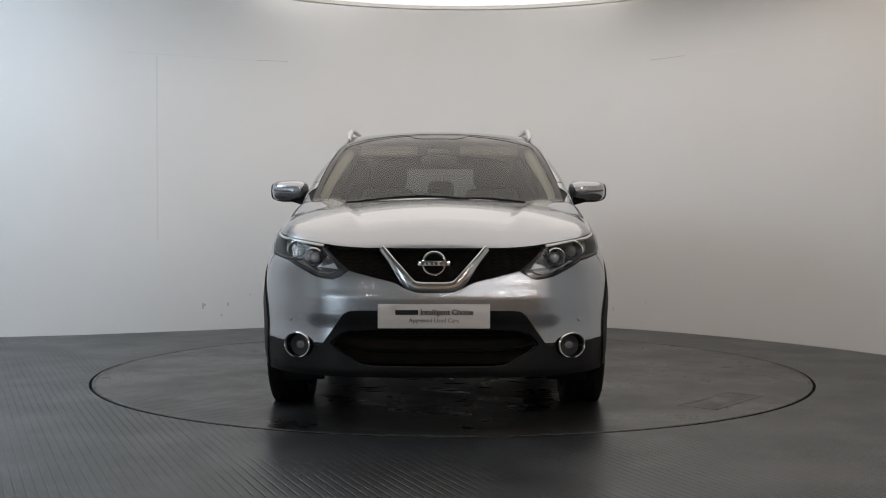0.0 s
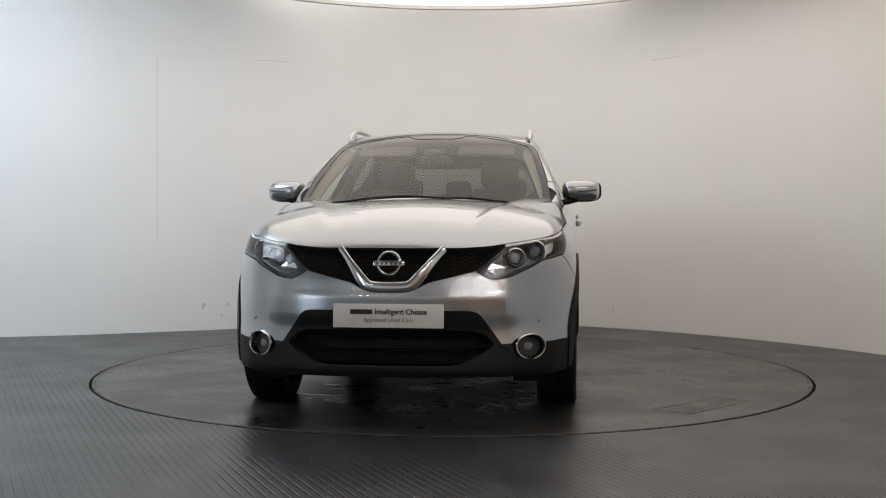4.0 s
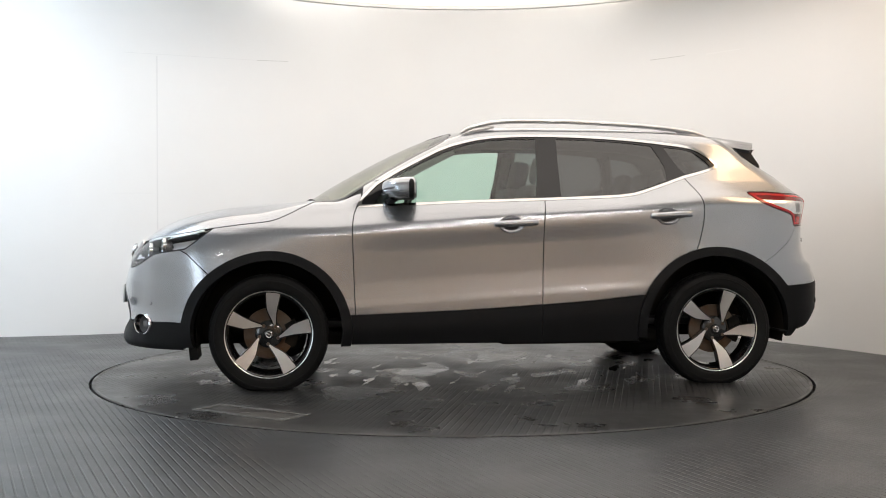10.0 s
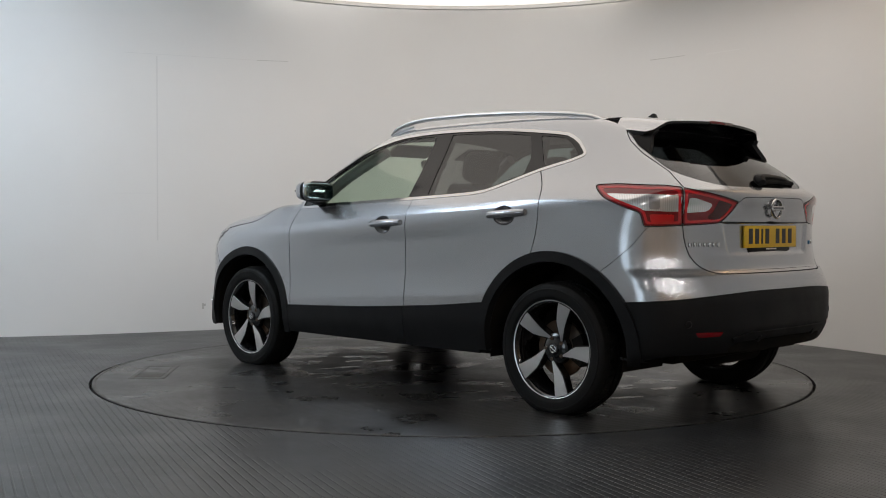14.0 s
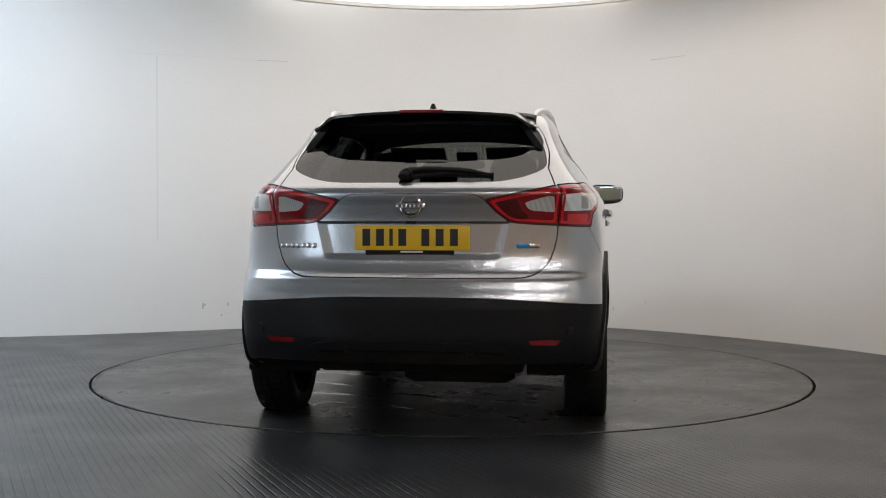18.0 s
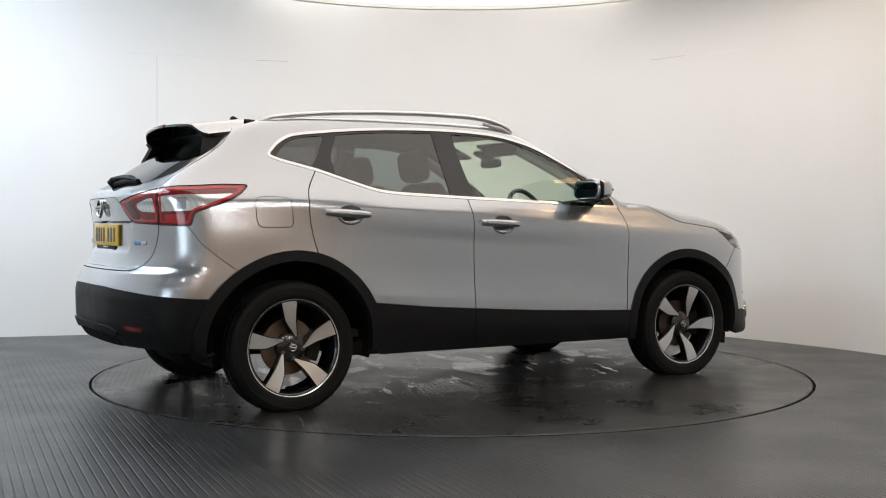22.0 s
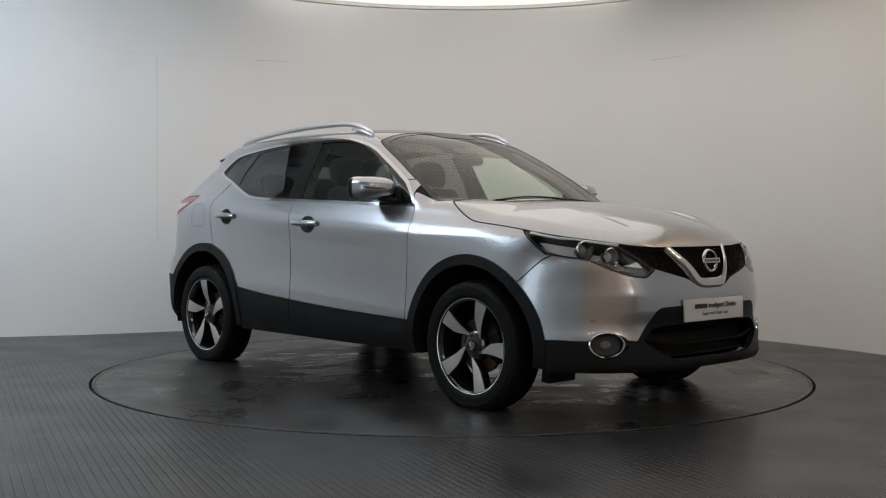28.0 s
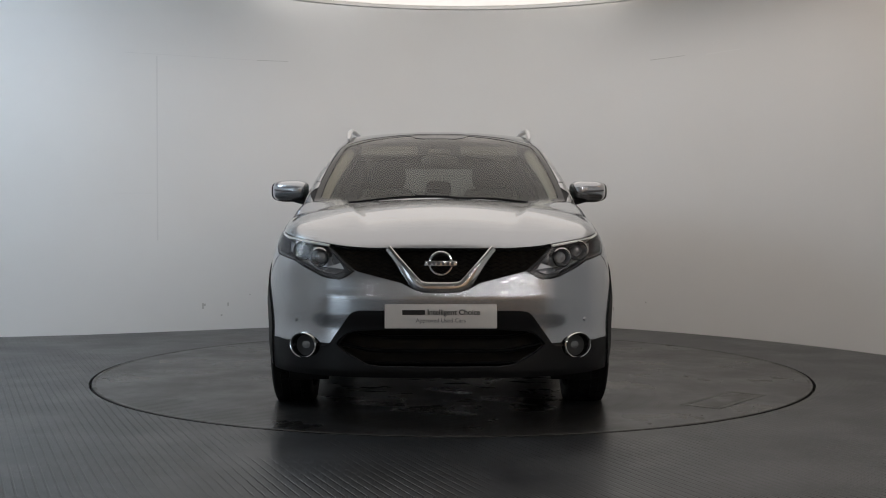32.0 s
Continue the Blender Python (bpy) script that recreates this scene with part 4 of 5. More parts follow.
pair("chrome_strip", sheet(region(DLO, .001), flank, outside(region(DLO, -.014))), CHROME, "bright chrome window surround", .002, .008)
windscreen = panel("windscreen", sheet(plan(WINDSCREEN, -.002), lambda s: 1.0 - s.v[:, 2]), GLASS_WS, None, "clear laminated windscreen", -.004, 0, whole=True)
panel("frit", sheet(plan(WINDSCREEN, -.002), lambda s: 1.0 - s.v[:, 2], outside(plan(WINDSCREEN, -.040))), GLOSSBLACK, windscreen, "black printed glass border", -.002, .01, whole=True)
panel("mirror_patch", sheet(plan([(-1.12, -.2), (-1.12, .215), (-1.01, .15), (-.985, .10), (-.985, -.2)]), lambda s: 1.3 - s.v[:, 2]), GLOSSBLACK, windscreen, "black printed patch", -.0015, 0, whole=True)
panel("roof_glass", sheet(plan(ROOF_GLASS, -.002), lambda s: 1.3 - s.v[:, 2]), material("roof_glass", (.01, .011, .012), .06, Coat_Weight=1.0), None, "dark glossy panoramic glass roof", -.002, .012, whole=True)
panel("rear_roof", sheet(lambda s: s.v[:, 0] + 2.414, lambda s: -2.72 - s.v[:, 0], lambda s: s.v[:, 1] - .53, lambda s: 1.3 - s.v[:, 2]), PAINT, proud=.001, whole=True)

# lamps
GLOSS_LENS = material("lamp_lens", (0.55, 0.56, 0.58), 0.03, 0.55, Coat_Weight=1.0)
LAMP_BACK = material("lamp_back", (0.68, 0.68, 0.69), 0.22, 0.5)
LAMP_BLACK = material("lamp_housing", (0.02, 0.02, 0.021), 0.3)
LAMP_SMOKE = material("smoked_panel", (0.17, 0.17, 0.18), 0.2, 0.5, Coat_Weight=0.6)
FOG_BOWL = material("fog_reflector", (0.10, 0.10, 0.105), 0.12, 1.0)
DARK_LENS = material("dark_projector_lens", (0.26, 0.265, 0.27), 0.05, 0.5, Coat_Weight=1.0)
headlights = pair("headlight", sheet(region(HEADLIGHT, -GAP)), LAMP_BACK, "clear wraparound headlight", -.10, 0)
pair("housing", sheet(region(HEADLIGHT, -GAP), outside(region(HEADLIGHT, -.008))), LAMP_BLACK, "", -.006, .10, headlights)
pair("lens", sheet(region(HEADLIGHT, -GAP)), LENS, "clear lens", 0, .02, headlights)
lamps_out = pair("tail_lamp", sheet(region(LAMP_OUT, -GAP)), RED, "red and clear wraparound tail lamp")
lamps_in = pair("tail_lamp", sheet(region(LAMP_IN, -GAP)), RED, "red and clear tail lamp on the tailgate", parents=[tailgate, tailgate])
for k, lamp in ((LAMP_OUT, lamps_out), (LAMP_IN, lamps_in)):
    pair("light_strip", sheet(region(k, -.010), outside(region(k, -.021))), RED_BRIGHT, "bright red light strip", .0012, .004, lamp)
panel("grille", sheet(front_region(GRILLE), lambda s: -s.v[:, 0] + .3), DARK, front_bumper, proud=-.04, rim=0, whole=True)
panel("lower_grille", sheet(front_region(MOUTH, .05), lambda s: -s.v[:, 0] + .3), DARK, front_bumper, proud=-.09, rim=0, whole=True)



# wheel wells, underside, inner shell
def arch_liner(cx, r):
    bm = bmesh.new()
    steps = 28
    rows = []
    for i in range(steps + 1):
        a = radians(-12 + 204 * i / steps)
        c, s = cx + r * math.cos(a), ARCH_Z + r * math.sin(a)
        rows.append([bm.verts.new((c, .845, s)), bm.verts.new((c, .50, s))])
    hub = bm.verts.new((cx, .50, ARCH_Z))
    for a, b in zip(rows, rows[1:]):
        bm.faces.new((a[0], b[0], b[1], a[1]))
        bm.faces.new((a[1], b[1], hub))
    return bm


fitted_pair("wheel_well", arch_liner(-.008, .415), DARK)
fitted_pair("wheel_well", arch_liner(-WB + .008, .435), DARK)
under = fitted("underbody", box(2.05, 1.50, .08, .02, m=pose(-1.32, 0, .285)), DARK, "dirty dark underside")
fitted("front_subframe", box(.60, .98, .06, .02, m=pose(.18, 0, .26)), DARK, "", under)
fitted("rear_subframe", box(.75, .98, .10, .03, m=pose(-2.75, 0, .30)), DARK, "", under)
for y in (-.28, .30):
    fitted("side_rail", box(1.5, .16, .06, .02, m=pose(-1.35, y, .235)), DARK, "", under)
fitted("heat_shield", box(.75, .34, .05, .02, m=pose(-1.75, .45, .243)), DARK, "", under)
fitted("exhaust_silencer", lathe([(0, -.27), (.07, -.26), (.09, -.22), (.09, .22), (.07, .26), (0, .27)], 24, "Y").copy(), DARK, "rust-stained exhaust silencer", under).location = (-3.02, -.18, .285)
fitted_pair("axle_beam", tube([(-WB, 0, .27), (-WB, .60, .30)], .035, 12), DARK, "", [under, under])
fitted_pair("suspension_arm", tube([(0.05, .25, .25), (0, .62, .27)], .03, 10, .6), DARK, "", [under, under])
fitted_pair("air_flap", box(.05, .20, .075, .004, m=pose(.428, .66, .205, 0, 6, 0)), BLACKPLASTIC, "black plastic air deflector")
fitted_pair("bumper_lip", box(.07, .17, .012, .003, m=pose(-3.085, .755, .305, 0, -8, 0)), BLACKPLASTIC)
# dark panels added inside both bumpers to block the bright background showing through
fitted("bumper_closing_panel", box(.03, 1.50, .32, .008, m=pose(-3.135, 0, .465)), DARK, "", under)
fitted("bumper_closing_panel", box(.03, 1.40, .34, .008, m=pose(.49, 0, .44)), DARK, "", under)
pair("inner_shell", sheet(outside(lambda s: np.maximum(to_polygon(s.u, s.v[:, 2], DLO) + .02, flank(s))), outside(plan(WINDSCREEN, -.02)), outside(region(BACK_GLASS, -.02)), outside(region(HEADLIGHT, -.004)), outside(front_region(GRILLE, -.004)), outside(front_region(MOUTH, -.004)), outside(INNER_F), outside(INNER_R), lambda s: .27 - s.v[:, 2]), TRIM, "dark inner body shell", -.024, 0)

# ---- lamps, grille and badges at the front ----
nrm = lambda p: Vector(gradient(np.array([p]))[0])


def nose_point(y, z, back=0.0):
    p, ok = solve(np.array([[0.0, y, z]]), np.array([[1.0, 0, 0]]), 1.1, 22)
    return Vector((p[0, 0] - back, y, z))


def side_point(x, z, back=0.0):
    p, ok = solve(np.array([[x, 0.0, z]]), np.array([[0, 1.0, 0]]), 1.1, 22)
    return Vector((p[0, 0], p[0, 1] - back, z))


def facing(p, d):
    return Matrix.Translation(p) @ d.to_track_quat("Y", "Z").to_matrix().to_4x4()


def ring(r, thick, depth, steps=40):
    return lathe([(r - thick, 0), (r - thick * .5, depth), (r, depth * .5), (r, -depth), (r - thick, -depth), (r - thick, 0)], steps)


def dome(r, h, steps=28):
    return lathe([(r * math.cos(a), h * math.sin(a)) for a in np.linspace(0, math.pi / 2, 7)], steps)


LAMP_BAR = material("white_light_bar", (0.9, 0.9, 0.9), 0.25, 0.0, Coat_Weight=1.0)
pair("inner_panel", sheet(region([on_nose(.405, .730), on_nose(.47, .79), on_nose(.525, .838), on_nose(.53, .80), on_nose(.515, .765), on_nose(.56, .735), on_nose(.60, .722), on_nose(.569, .708), on_nose(.52, .697), on_nose(.474, .693), on_nose(.445, .705)])), LAMP_SMOKE, "smoked grey lamp panel", -.028, .03, headlights)
pair("reflector_panel", sheet(region([on_side(.385, .890), on_side(.50, .869), on_nose(.70, .862), on_nose(.735, .83), on_nose(.715, .795), on_side(.465, .83)])), LAMP_WHITE, "bright reflector surround", -.060, .02, headlights)
for side, lamp in zip((1, -1), headlights):
    def at(bm, name, mat, label=""):
        b = bm if side > 0 else mirrored(bm)
        fitted(name, b, mat, label, lamp)
    for (y, z, r, back) in ((.672, .820, .051, .046), (.582, .790, .047, .040)):
        p = nose_point(y, z, back)
        m = facing(p, Vector((1, .18, .02)).normalized())
        b = ring(r, .009, .010)
        b.transform(m)
        at(b, "lamp_ring", CHROME, "chrome ring")
        b = lathe([(r - .008, .004), (r - .014, -.02), (r * .55, -.045), (0, -.05)], 32)
        b.transform(m)
        at(b, "reflector", LAMP_GREY)
        b = dome(r * .60, r * .45)
        b.transform(m @ pose(0, -.03, 0))
        at(b, "projector", GLOSS_LENS if r < .05 else DARK_LENS, "clear projector lens")
    strip = [nose_point(y, z, .008) for y, z in ((.535, .846), (.60, .856), (.65, .864))] + [side_point(x, z, .008) for x, z in ((.50, .882), (.43, .894), (.36, .908))]
    at(tube(strip, .0075, 10, .9), "light_bar", LAMP_BAR, "bright white daylight strip")
    p = [nose_point(y, z, .02) for y, z in ((.46, .725), (.50, .712), (.55, .722), (.60, .742), (.66, .775))]
    at(tube(p, .004, 8), "trim_bar", LAMP_GREY)
    a, b_, c = nose_point(.475, .765, .02), nose_point(.455, .735, .02), nose_point(.535, .745, .03)
    bm = bmesh.new()
    vs = [bm.verts.new(q) for q in (a, b_, c)] + [bm.verts.new(q - Vector((.02, 0, 0))) for q in (a, b_, c)]
    for f in ((0, 1, 2), (5, 4, 3), (0, 3, 4, 1), (1, 4, 5, 2), (2, 5, 3, 0)):
        bm.faces.new([vs[i] for i in f])
    at(bm, "indicator", LAMP_WHITE, "clear indicator reflector")

GRILLE_BLACK = material("grille_black", (0.003, 0.003, 0.003), 0.45, Specular_IOR_Level=0.07)
# grille bars: rows of short zigzag blades
def grille_rows():
    out = []
    z = .655
    k = 0
    while z < .835:
        half = float(np.interp(z, (.645, .676, .73, .79, .855), (.10, .17, .385, .45, .52)))
        n = max(2, int(half * 2 / .045))
        pts = []
        for i in range(2 * n + 1):
            y = -half + i * half / n
            zz = z + (.006 if (i + k) % 2 else -.006)
            pts.append(nose_point(abs(y), zz, .018) * 1.0)
            pts[-1].y = y
        out.append(pts)
        z += .0185
        k += 1
    return out


for pts in grille_rows():
    fitted("grille_blade", tube(pts, .0032, 6), GRILLE_BLACK, "", front_bumper)
for z, back, r in ((.357, .035, .013), (.42, .06, .007), (.30, .055, .008)):
    half = .47 if z > .33 else .36
    ys = np.linspace(-half, half, 21)
    pts = []
    for y in ys:
        q = nose_point(abs(y), z + .028 * smooth(.28, .5, abs(y)) * (1 if z > .33 else .5), back)
        pts.append((q.x, y, q.z))
    fitted("grille_bar", tube(pts, r, 8, .8), GRILLE_BLACK, "", front_bumper)
for y in np.linspace(-.40, .40, 9):
    fitted("grille_rib", box(.02, .008, .15, .002, m=pose(.775 - .3 * abs(y) ** 2.2, y, .375)), GRILLE_BLACK, "", front_bumper)


def badge(p, d, r, parent):
    m = facing(p, d)
    b = lathe([(r * .76, -.004), (r * .76, .006), (r * .84, .010), (r * .93, .009), (r, .003), (r, -.004), (r * .76, -.004)], 48)
    b.transform(m)
    o = fitted("badge", b, CHROME, "round chrome emblem with a cross bar", parent)
    bar = box(r * 2.5, .010, r * .44, .003, m=m @ pose(0, .008, 0))
    fitted("badge_bar", bar, CHROME, "", parent)
    for i in range(6):
        fitted("badge_mark", box(r * .2, .002, r * .22, 0, m=m @ pose((i - 2.5) * r * .36, .0136, 0)), GREYINK, "", parent)


half_vee = bez([(.250, .829), (.214, .786), (.170, .733), (.128, .682), (.108, .663), (.085, .654), (.045, .6505), (0, .650)], 30)
vee = [(nose_point(y, z, .004).x, y, z) for y, z in half_vee]
vee += [(x, -y, z) for x, y, z in vee[-2::-1]]
fitted("grille_vee", tube(vee, [.012 + .003 * min(1, i / 10, (len(vee) - 1 - i) / 10) for i in range(len(vee))], 16, 1.95), CHROME, "thick chrome V-shaped bar", front_bumper)
badge(Vector((.862, 0, .765)), Vector((1, 0, .15)).normalized(), .060, front_bumper)
# front plate
plate = fitted("front_plate", box(.012, .52, .111, .003, m=pose(.890, 0, .522, 0, -2, 0)), PLATE_WHITE, "white display plate with dark lettering", front_bumper)


def words(text, size, m, mat, parent, bold=0.0):
    cu = bpy.data.curves.new("lettering", "FONT")
    cu.body, cu.size, cu.align_x, cu.align_y, cu.extrude, cu.offset = text, size, "CENTER", "CENTER", .0006, bold
    tmp = bpy.data.objects.new("lettering", cu)
    scene.collection.objects.link(tmp)
    me = bpy.data.meshes.new_from_object(tmp.evaluated_get(bpy.context.evaluated_depsgraph_get()))
    bpy.data.objects.remove(tmp)
    me.materials.clear()
    me.materials.append(mat)
    ob = new("lettering", me)
    ob.parent = parent
    ob.matrix_basis = m
    return ob


FACE = Matrix(((0, 0, 1, 0), (1, 0, 0, 0), (0, 1, 0, 0), (0, 0, 0, 1)))
fitted("lettering_bar", box(.002, .105, .022, 0, m=pose(.8980, -.126, .541)), INK, "", plate)
words("Intelligent Choice", .0345, Matrix.Translation((.8985, .060, .541)) @ FACE, INK, plate, .0007)
words("Approved Used Cars", .027, Matrix.Translation((.8985, 0, .503)) @ FACE, GREYINK, plate)

# fog lamps and sensors
for side in (1, -1):
    p = nose_point(.652, .371, .014)
    m = facing(p, Vector((1, .78, 0)).normalized()) @ Matrix.Diagonal((1.42, 1, 1, 1))
    def put(bm, name, mat, label="", parent=None):
        b = bm
        b.transform(m)
        return fitted(name, b if side > 0 else mirrored(b), mat, label, parent)
    fog = put(lathe([(.054, .008), (.0555, .013), (.059, .0145), (.0625, .011), (.064, .002), (.064, -.02), (.054, -.02), (.054, .008)], 48), "fog_lamp", CHROME, "round fog lamp in a chrome ring", front_bumper)
    put(lathe([(.0545, .006), (.049, -.025), (.033, -.05), (0, -.052)], 36), "bowl", FOG_BOWL, "", fog)
    put(lathe([(.022, -.045), (.022, -.02), (.018, -.012), (0, -.008)], 24), "bulb_lens", DARK_LENS, "", fog)
    for y, z in ((.697, .492),):
        q = nose_point(y, z, -.001)
        b = lathe([(.0, .004), (.008, .003), (.0105, .0), (.0105, -.006)], 20)
        b.transform(facing(q, nrm(q)))
        fitted("parking_sensor", b if side > 0 else mirrored(b), PAINT, "", front_bumper)

# ---- mirrors ----
def blob(ax, ay, az, e=.6, nu=28, nv=16):
    """A rounded block."""
    sg = lambda t: math.copysign(abs(t) ** e, t)
    bm = bmesh.new()
    rows = []
    for j in range(nv + 1):
        b = -math.pi / 2 + math.pi * j / nv
        rows.append([bm.verts.new((ax * sg(math.cos(b)) * sg(math.cos(2 * math.pi * i / nu)), ay * sg(math.cos(b)) * sg(math.sin(2 * math.pi * i / nu)), az * sg(math.sin(b)))) for i in range(nu)])
    for a, b in zip(rows, rows[1:]):
        for i in range(nu):
            j = (i + 1) % nu
            bm.faces.new((a[i], a[j], b[j], b[i]))
    bmesh.ops.remove_doubles(bm, verts=bm.verts, dist=1e-5)
    return bm


def mirror_shell(scale=1.0):
    bm = blob(.094 * scale, .126 * scale, .071 * scale, .6)
    for v in bm.verts:
        t = (v.co.x / .094 + 1) / 2
        v.co.z = v.co.z * (1 - .35 * t * t) + .004 * t
        v.co.y = v.co.y * (1 - .22 * t)
        v.co.x += -.035 * (v.co.y / .118)
        if v.co.x < -.06:
            v.co.x = -.06 + (v.co.x + .06) * .35
    bm.transform(pose(-.748, .912, 1.149))
    return bm


def clip_mesh(bm, co, no):
    bmesh.ops.bisect_plane(bm, geom=list(bm.verts) + list(bm.edges) + list(bm.faces), plane_co=co, plane_no=no, clear_outer=True)
    return bm


for side, door in zip((1, -1), front_doors):
    s = lambda b: b if side > 0 else mirrored(b)
    cap = fitted("door_mirror", s(clip_mesh(mirror_shell(), (0, 0, 1.094), (0, 0, -1))), PAINT, "silver mirror housing", door)
    fitted("lower_cap", s(clip_mesh(mirror_shell(.985), (0, 0, 1.096), (0, 0, 1))), BLACKPLASTIC, "", cap)
    fitted("indicator_strip", s(tube(bez([(-.672, .842, 1.150), (-.652, .90, 1.146), (-.668, .96, 1.149), (-.70, 1.003, 1.155)], 12), [.002] + [.0055] * 10 + [.002], 8)), GREYINK, "", cap)
    g = blob(.006, .102, .052, .5)
    g.transform(pose(-.832, .919, 1.149, 0, 0, -6))
    fitted("mirror_glass", s(g), MIRROR, "reflecting mirror glass", cap)
    g = blob(.024, .116, .063, .58)
    g.transform(pose(-.808, .919, 1.149, 0, 0, -6))
    fitted("mirror_bezel", s(g), BLACKPLASTIC, "black mirror surround", cap)
    fitted("mirror_foot", s(tube([(-.69, .775, 1.078), (-.70, .83, 1.082), (-.72, .88, 1.100)], [.03, .028, .035], 12, .6)), BLACKPLASTIC, "", cap)
    sail = prism([(-.535, 1.058), (-.69, 1.066), (-.70, 1.17), (-.68, 1.18), (-.62, 1.14)], .012, .003)
    sail.transform(pose(0, .790, 0))
    for v in sail.verts:
        v.co.y += -.52 * (v.co.z - 1.06) + .10 * (-.6 - v.co.x) * 1.0
    fitted("mirror_sail", s(sail), BLACKPLASTIC, "", cap)

# ---- door handles ----
def cup_sheet(cx, cz, rx, rz):
    d = sheet(lambda s: np.hypot((s.u - cx) / rx, (s.v[:, 2] - cz) / rz) - 1)
    q = np.hypot((d.u - cx) / rx, (d.v[:, 2] - cz) / rz)
    d.v = d.v - d.n * (.034 * np.clip(1 - q ** 2, 0, 1) ** .6)[:, None]
    return d


def auto_panel(name, s, mat, parent, side, label=""):
    me = bpy.data.meshes.new(name)
    v = [(x, y * side, z) for x, y, z in s.v]
    f = [tuple(int(i) for i in q) for q in s.quads] + s.polys
    me.from_pydata(v, [], f if side > 0 else [p[::-1] for p in f])
    me.materials.append(mat)
    for p in me.polygons:
        p.use_smooth = True
    ob = new(name, me)
    ob.parent = parent
    if label:
        ob["label"] = label
    return ob


for doors, x0, x1, z0, z1, cup in ((front_doors, -1.297, -1.541, .949, .958, (-1.392, .945)), (rear_doors, -2.235, -2.475, .997, 1.010, (-2.336, .995))):
    for side, door in zip((1, -1), doors):
        auto_panel("handle_recess", cup_sheet(*cup, .075, .052), PAINT, door, side)
        y0 = float(half_width(np.array([x0]), np.array([z0]))[0])
        y1 = float(half_width(np.array([x1]), np.array([z1]))[0])
        n = 13
        pts, rad = [], []
        for i in range(n):
            t = i / (n - 1)
            lift = .004 + .017 * math.sin(math.pi * min(1, max(0, t * 1.0))) ** .45
            pts.append((x0 + (x1 - x0) * t, y0 + (y1 - y0) * t + lift * .9, z0 + (z1 - z0) * t))
            rad.append(.011 + .0105 * math.sin(math.pi * (.12 + .76 * t)) ** .5)
        b = tube(pts, rad, 12, 1.0)
        handle = fitted("door_handle", b if side > 0 else mirrored(b), PAINT, "silver pull handle", door)
        if doors is front_doors:
            b = lathe([(0, .003), (.006, .002), (.007, -.002)], 14)
            b.transform(facing(Vector((x1 + .035, y1 + .031, z1)), Vector((0, 1, 0))))
            fitted("lock_button", b if side > 0 else mirrored(b), SATIN, "", handle)

RAIL = material("rail_silver", (0.62, 0.62, 0.63), 0.30, 0.95)
# ---- roof rails, aerial ----
rail = bez([(-1.13, .585, 1.478), (-1.18, .586, 1.505), (-1.26, .586, 1.531), (-1.36, .583, 1.549), (-1.52, .580, 1.557), (-1.75, .576, 1.558), (-2.05, .568, 1.549), (-2.30, .556, 1.536), (-2.50, .542, 1.518), (-2.62, .530, 1.500), (-2.71, .520, 1.474)], 44)
rail = [(x, y, z + .016) for x, y, z in rail]
rail_r = [.006 + .0105 * min(1, i / 4, (43 - i) / 4) for i in range(44)]
rails = fitted_pair("roof_rail", tube(rail, rail_r, 14, .85), RAIL, "satin silver roof rail")
fitted_pair("rail_foot", tube([(-1.14, .585, 1.484), (-1.22, .586, 1.514), (-1.34, .583, 1.536)], [.008, .018, .008], 12, .9), RAIL, "", rails)
fitted_pair("rail_foot", tube([(-2.70, .520, 1.481), (-2.62, .53, 1.499), (-2.50, .54, 1.512)], [.008, .018, .008], 12, .9), RAIL, "", rails)
fin = prism([(-2.56, 0), (-2.62, .010), (-2.65, .036), (-2.668, .036), (-2.685, 0)], .034, .004)
for v in fin.verts:
    v.co.y *= 1 - .7 * max(0, v.co.z) / .045
fin.transform(pose(0, 0, 1.527))
fitted("roof_aerial", fin, BLACKPLASTIC, "small black shark-fin aerial")

# ---- spoiler ----
def spoiler():
    bm = bmesh.new()
    ny, nx = 33, 10
    topv, low = [], []
    for i in range(ny):
        y = -.54 + 1.08 * i / (ny - 1)
        a = abs(y) / .54
        x0 = -2.70 - .10 * a ** 3
        x1 = -3.085 + .055 * a ** 2 + .05 * a ** 8
        rt, rl = [], []
        for j in range(nx):
            t = j / (nx - 1)
            x = x0 + (x1 - x0) * t
            z = float(top(np.array([x]), np.array([y]))[0]) + .002 - .050 * smooth(.78, 1.0, a)
            z -= .004 * t * t
            rt.append(bm.verts.new((x, y, z)))
            thick = .012 + .085 * (1 - t) ** 1.2
            rl.append(bm.verts.new((x + .004 * (1 - t), y * .995, z - thick)))
        topv.append(rt)
        low.append(rl)
    for g, flip in ((topv, False), (low, True)):
        for a, b in zip(g, g[1:]):
            for j in range(nx - 1):
                f = (a[j], a[j + 1], b[j + 1], b[j])
                bm.faces.new(f[::-1] if flip else f)
    for i in range(ny - 1):
        for j in (0, nx - 1):
            bm.faces.new((topv[i][j], topv[i + 1][j], low[i + 1][j], low[i][j]))
    for i in (0, ny - 1):
        for j in range(nx - 1):
            bm.faces.new((topv[i][j], topv[i][j + 1], low[i][j + 1], low[i][j]))
    return bm


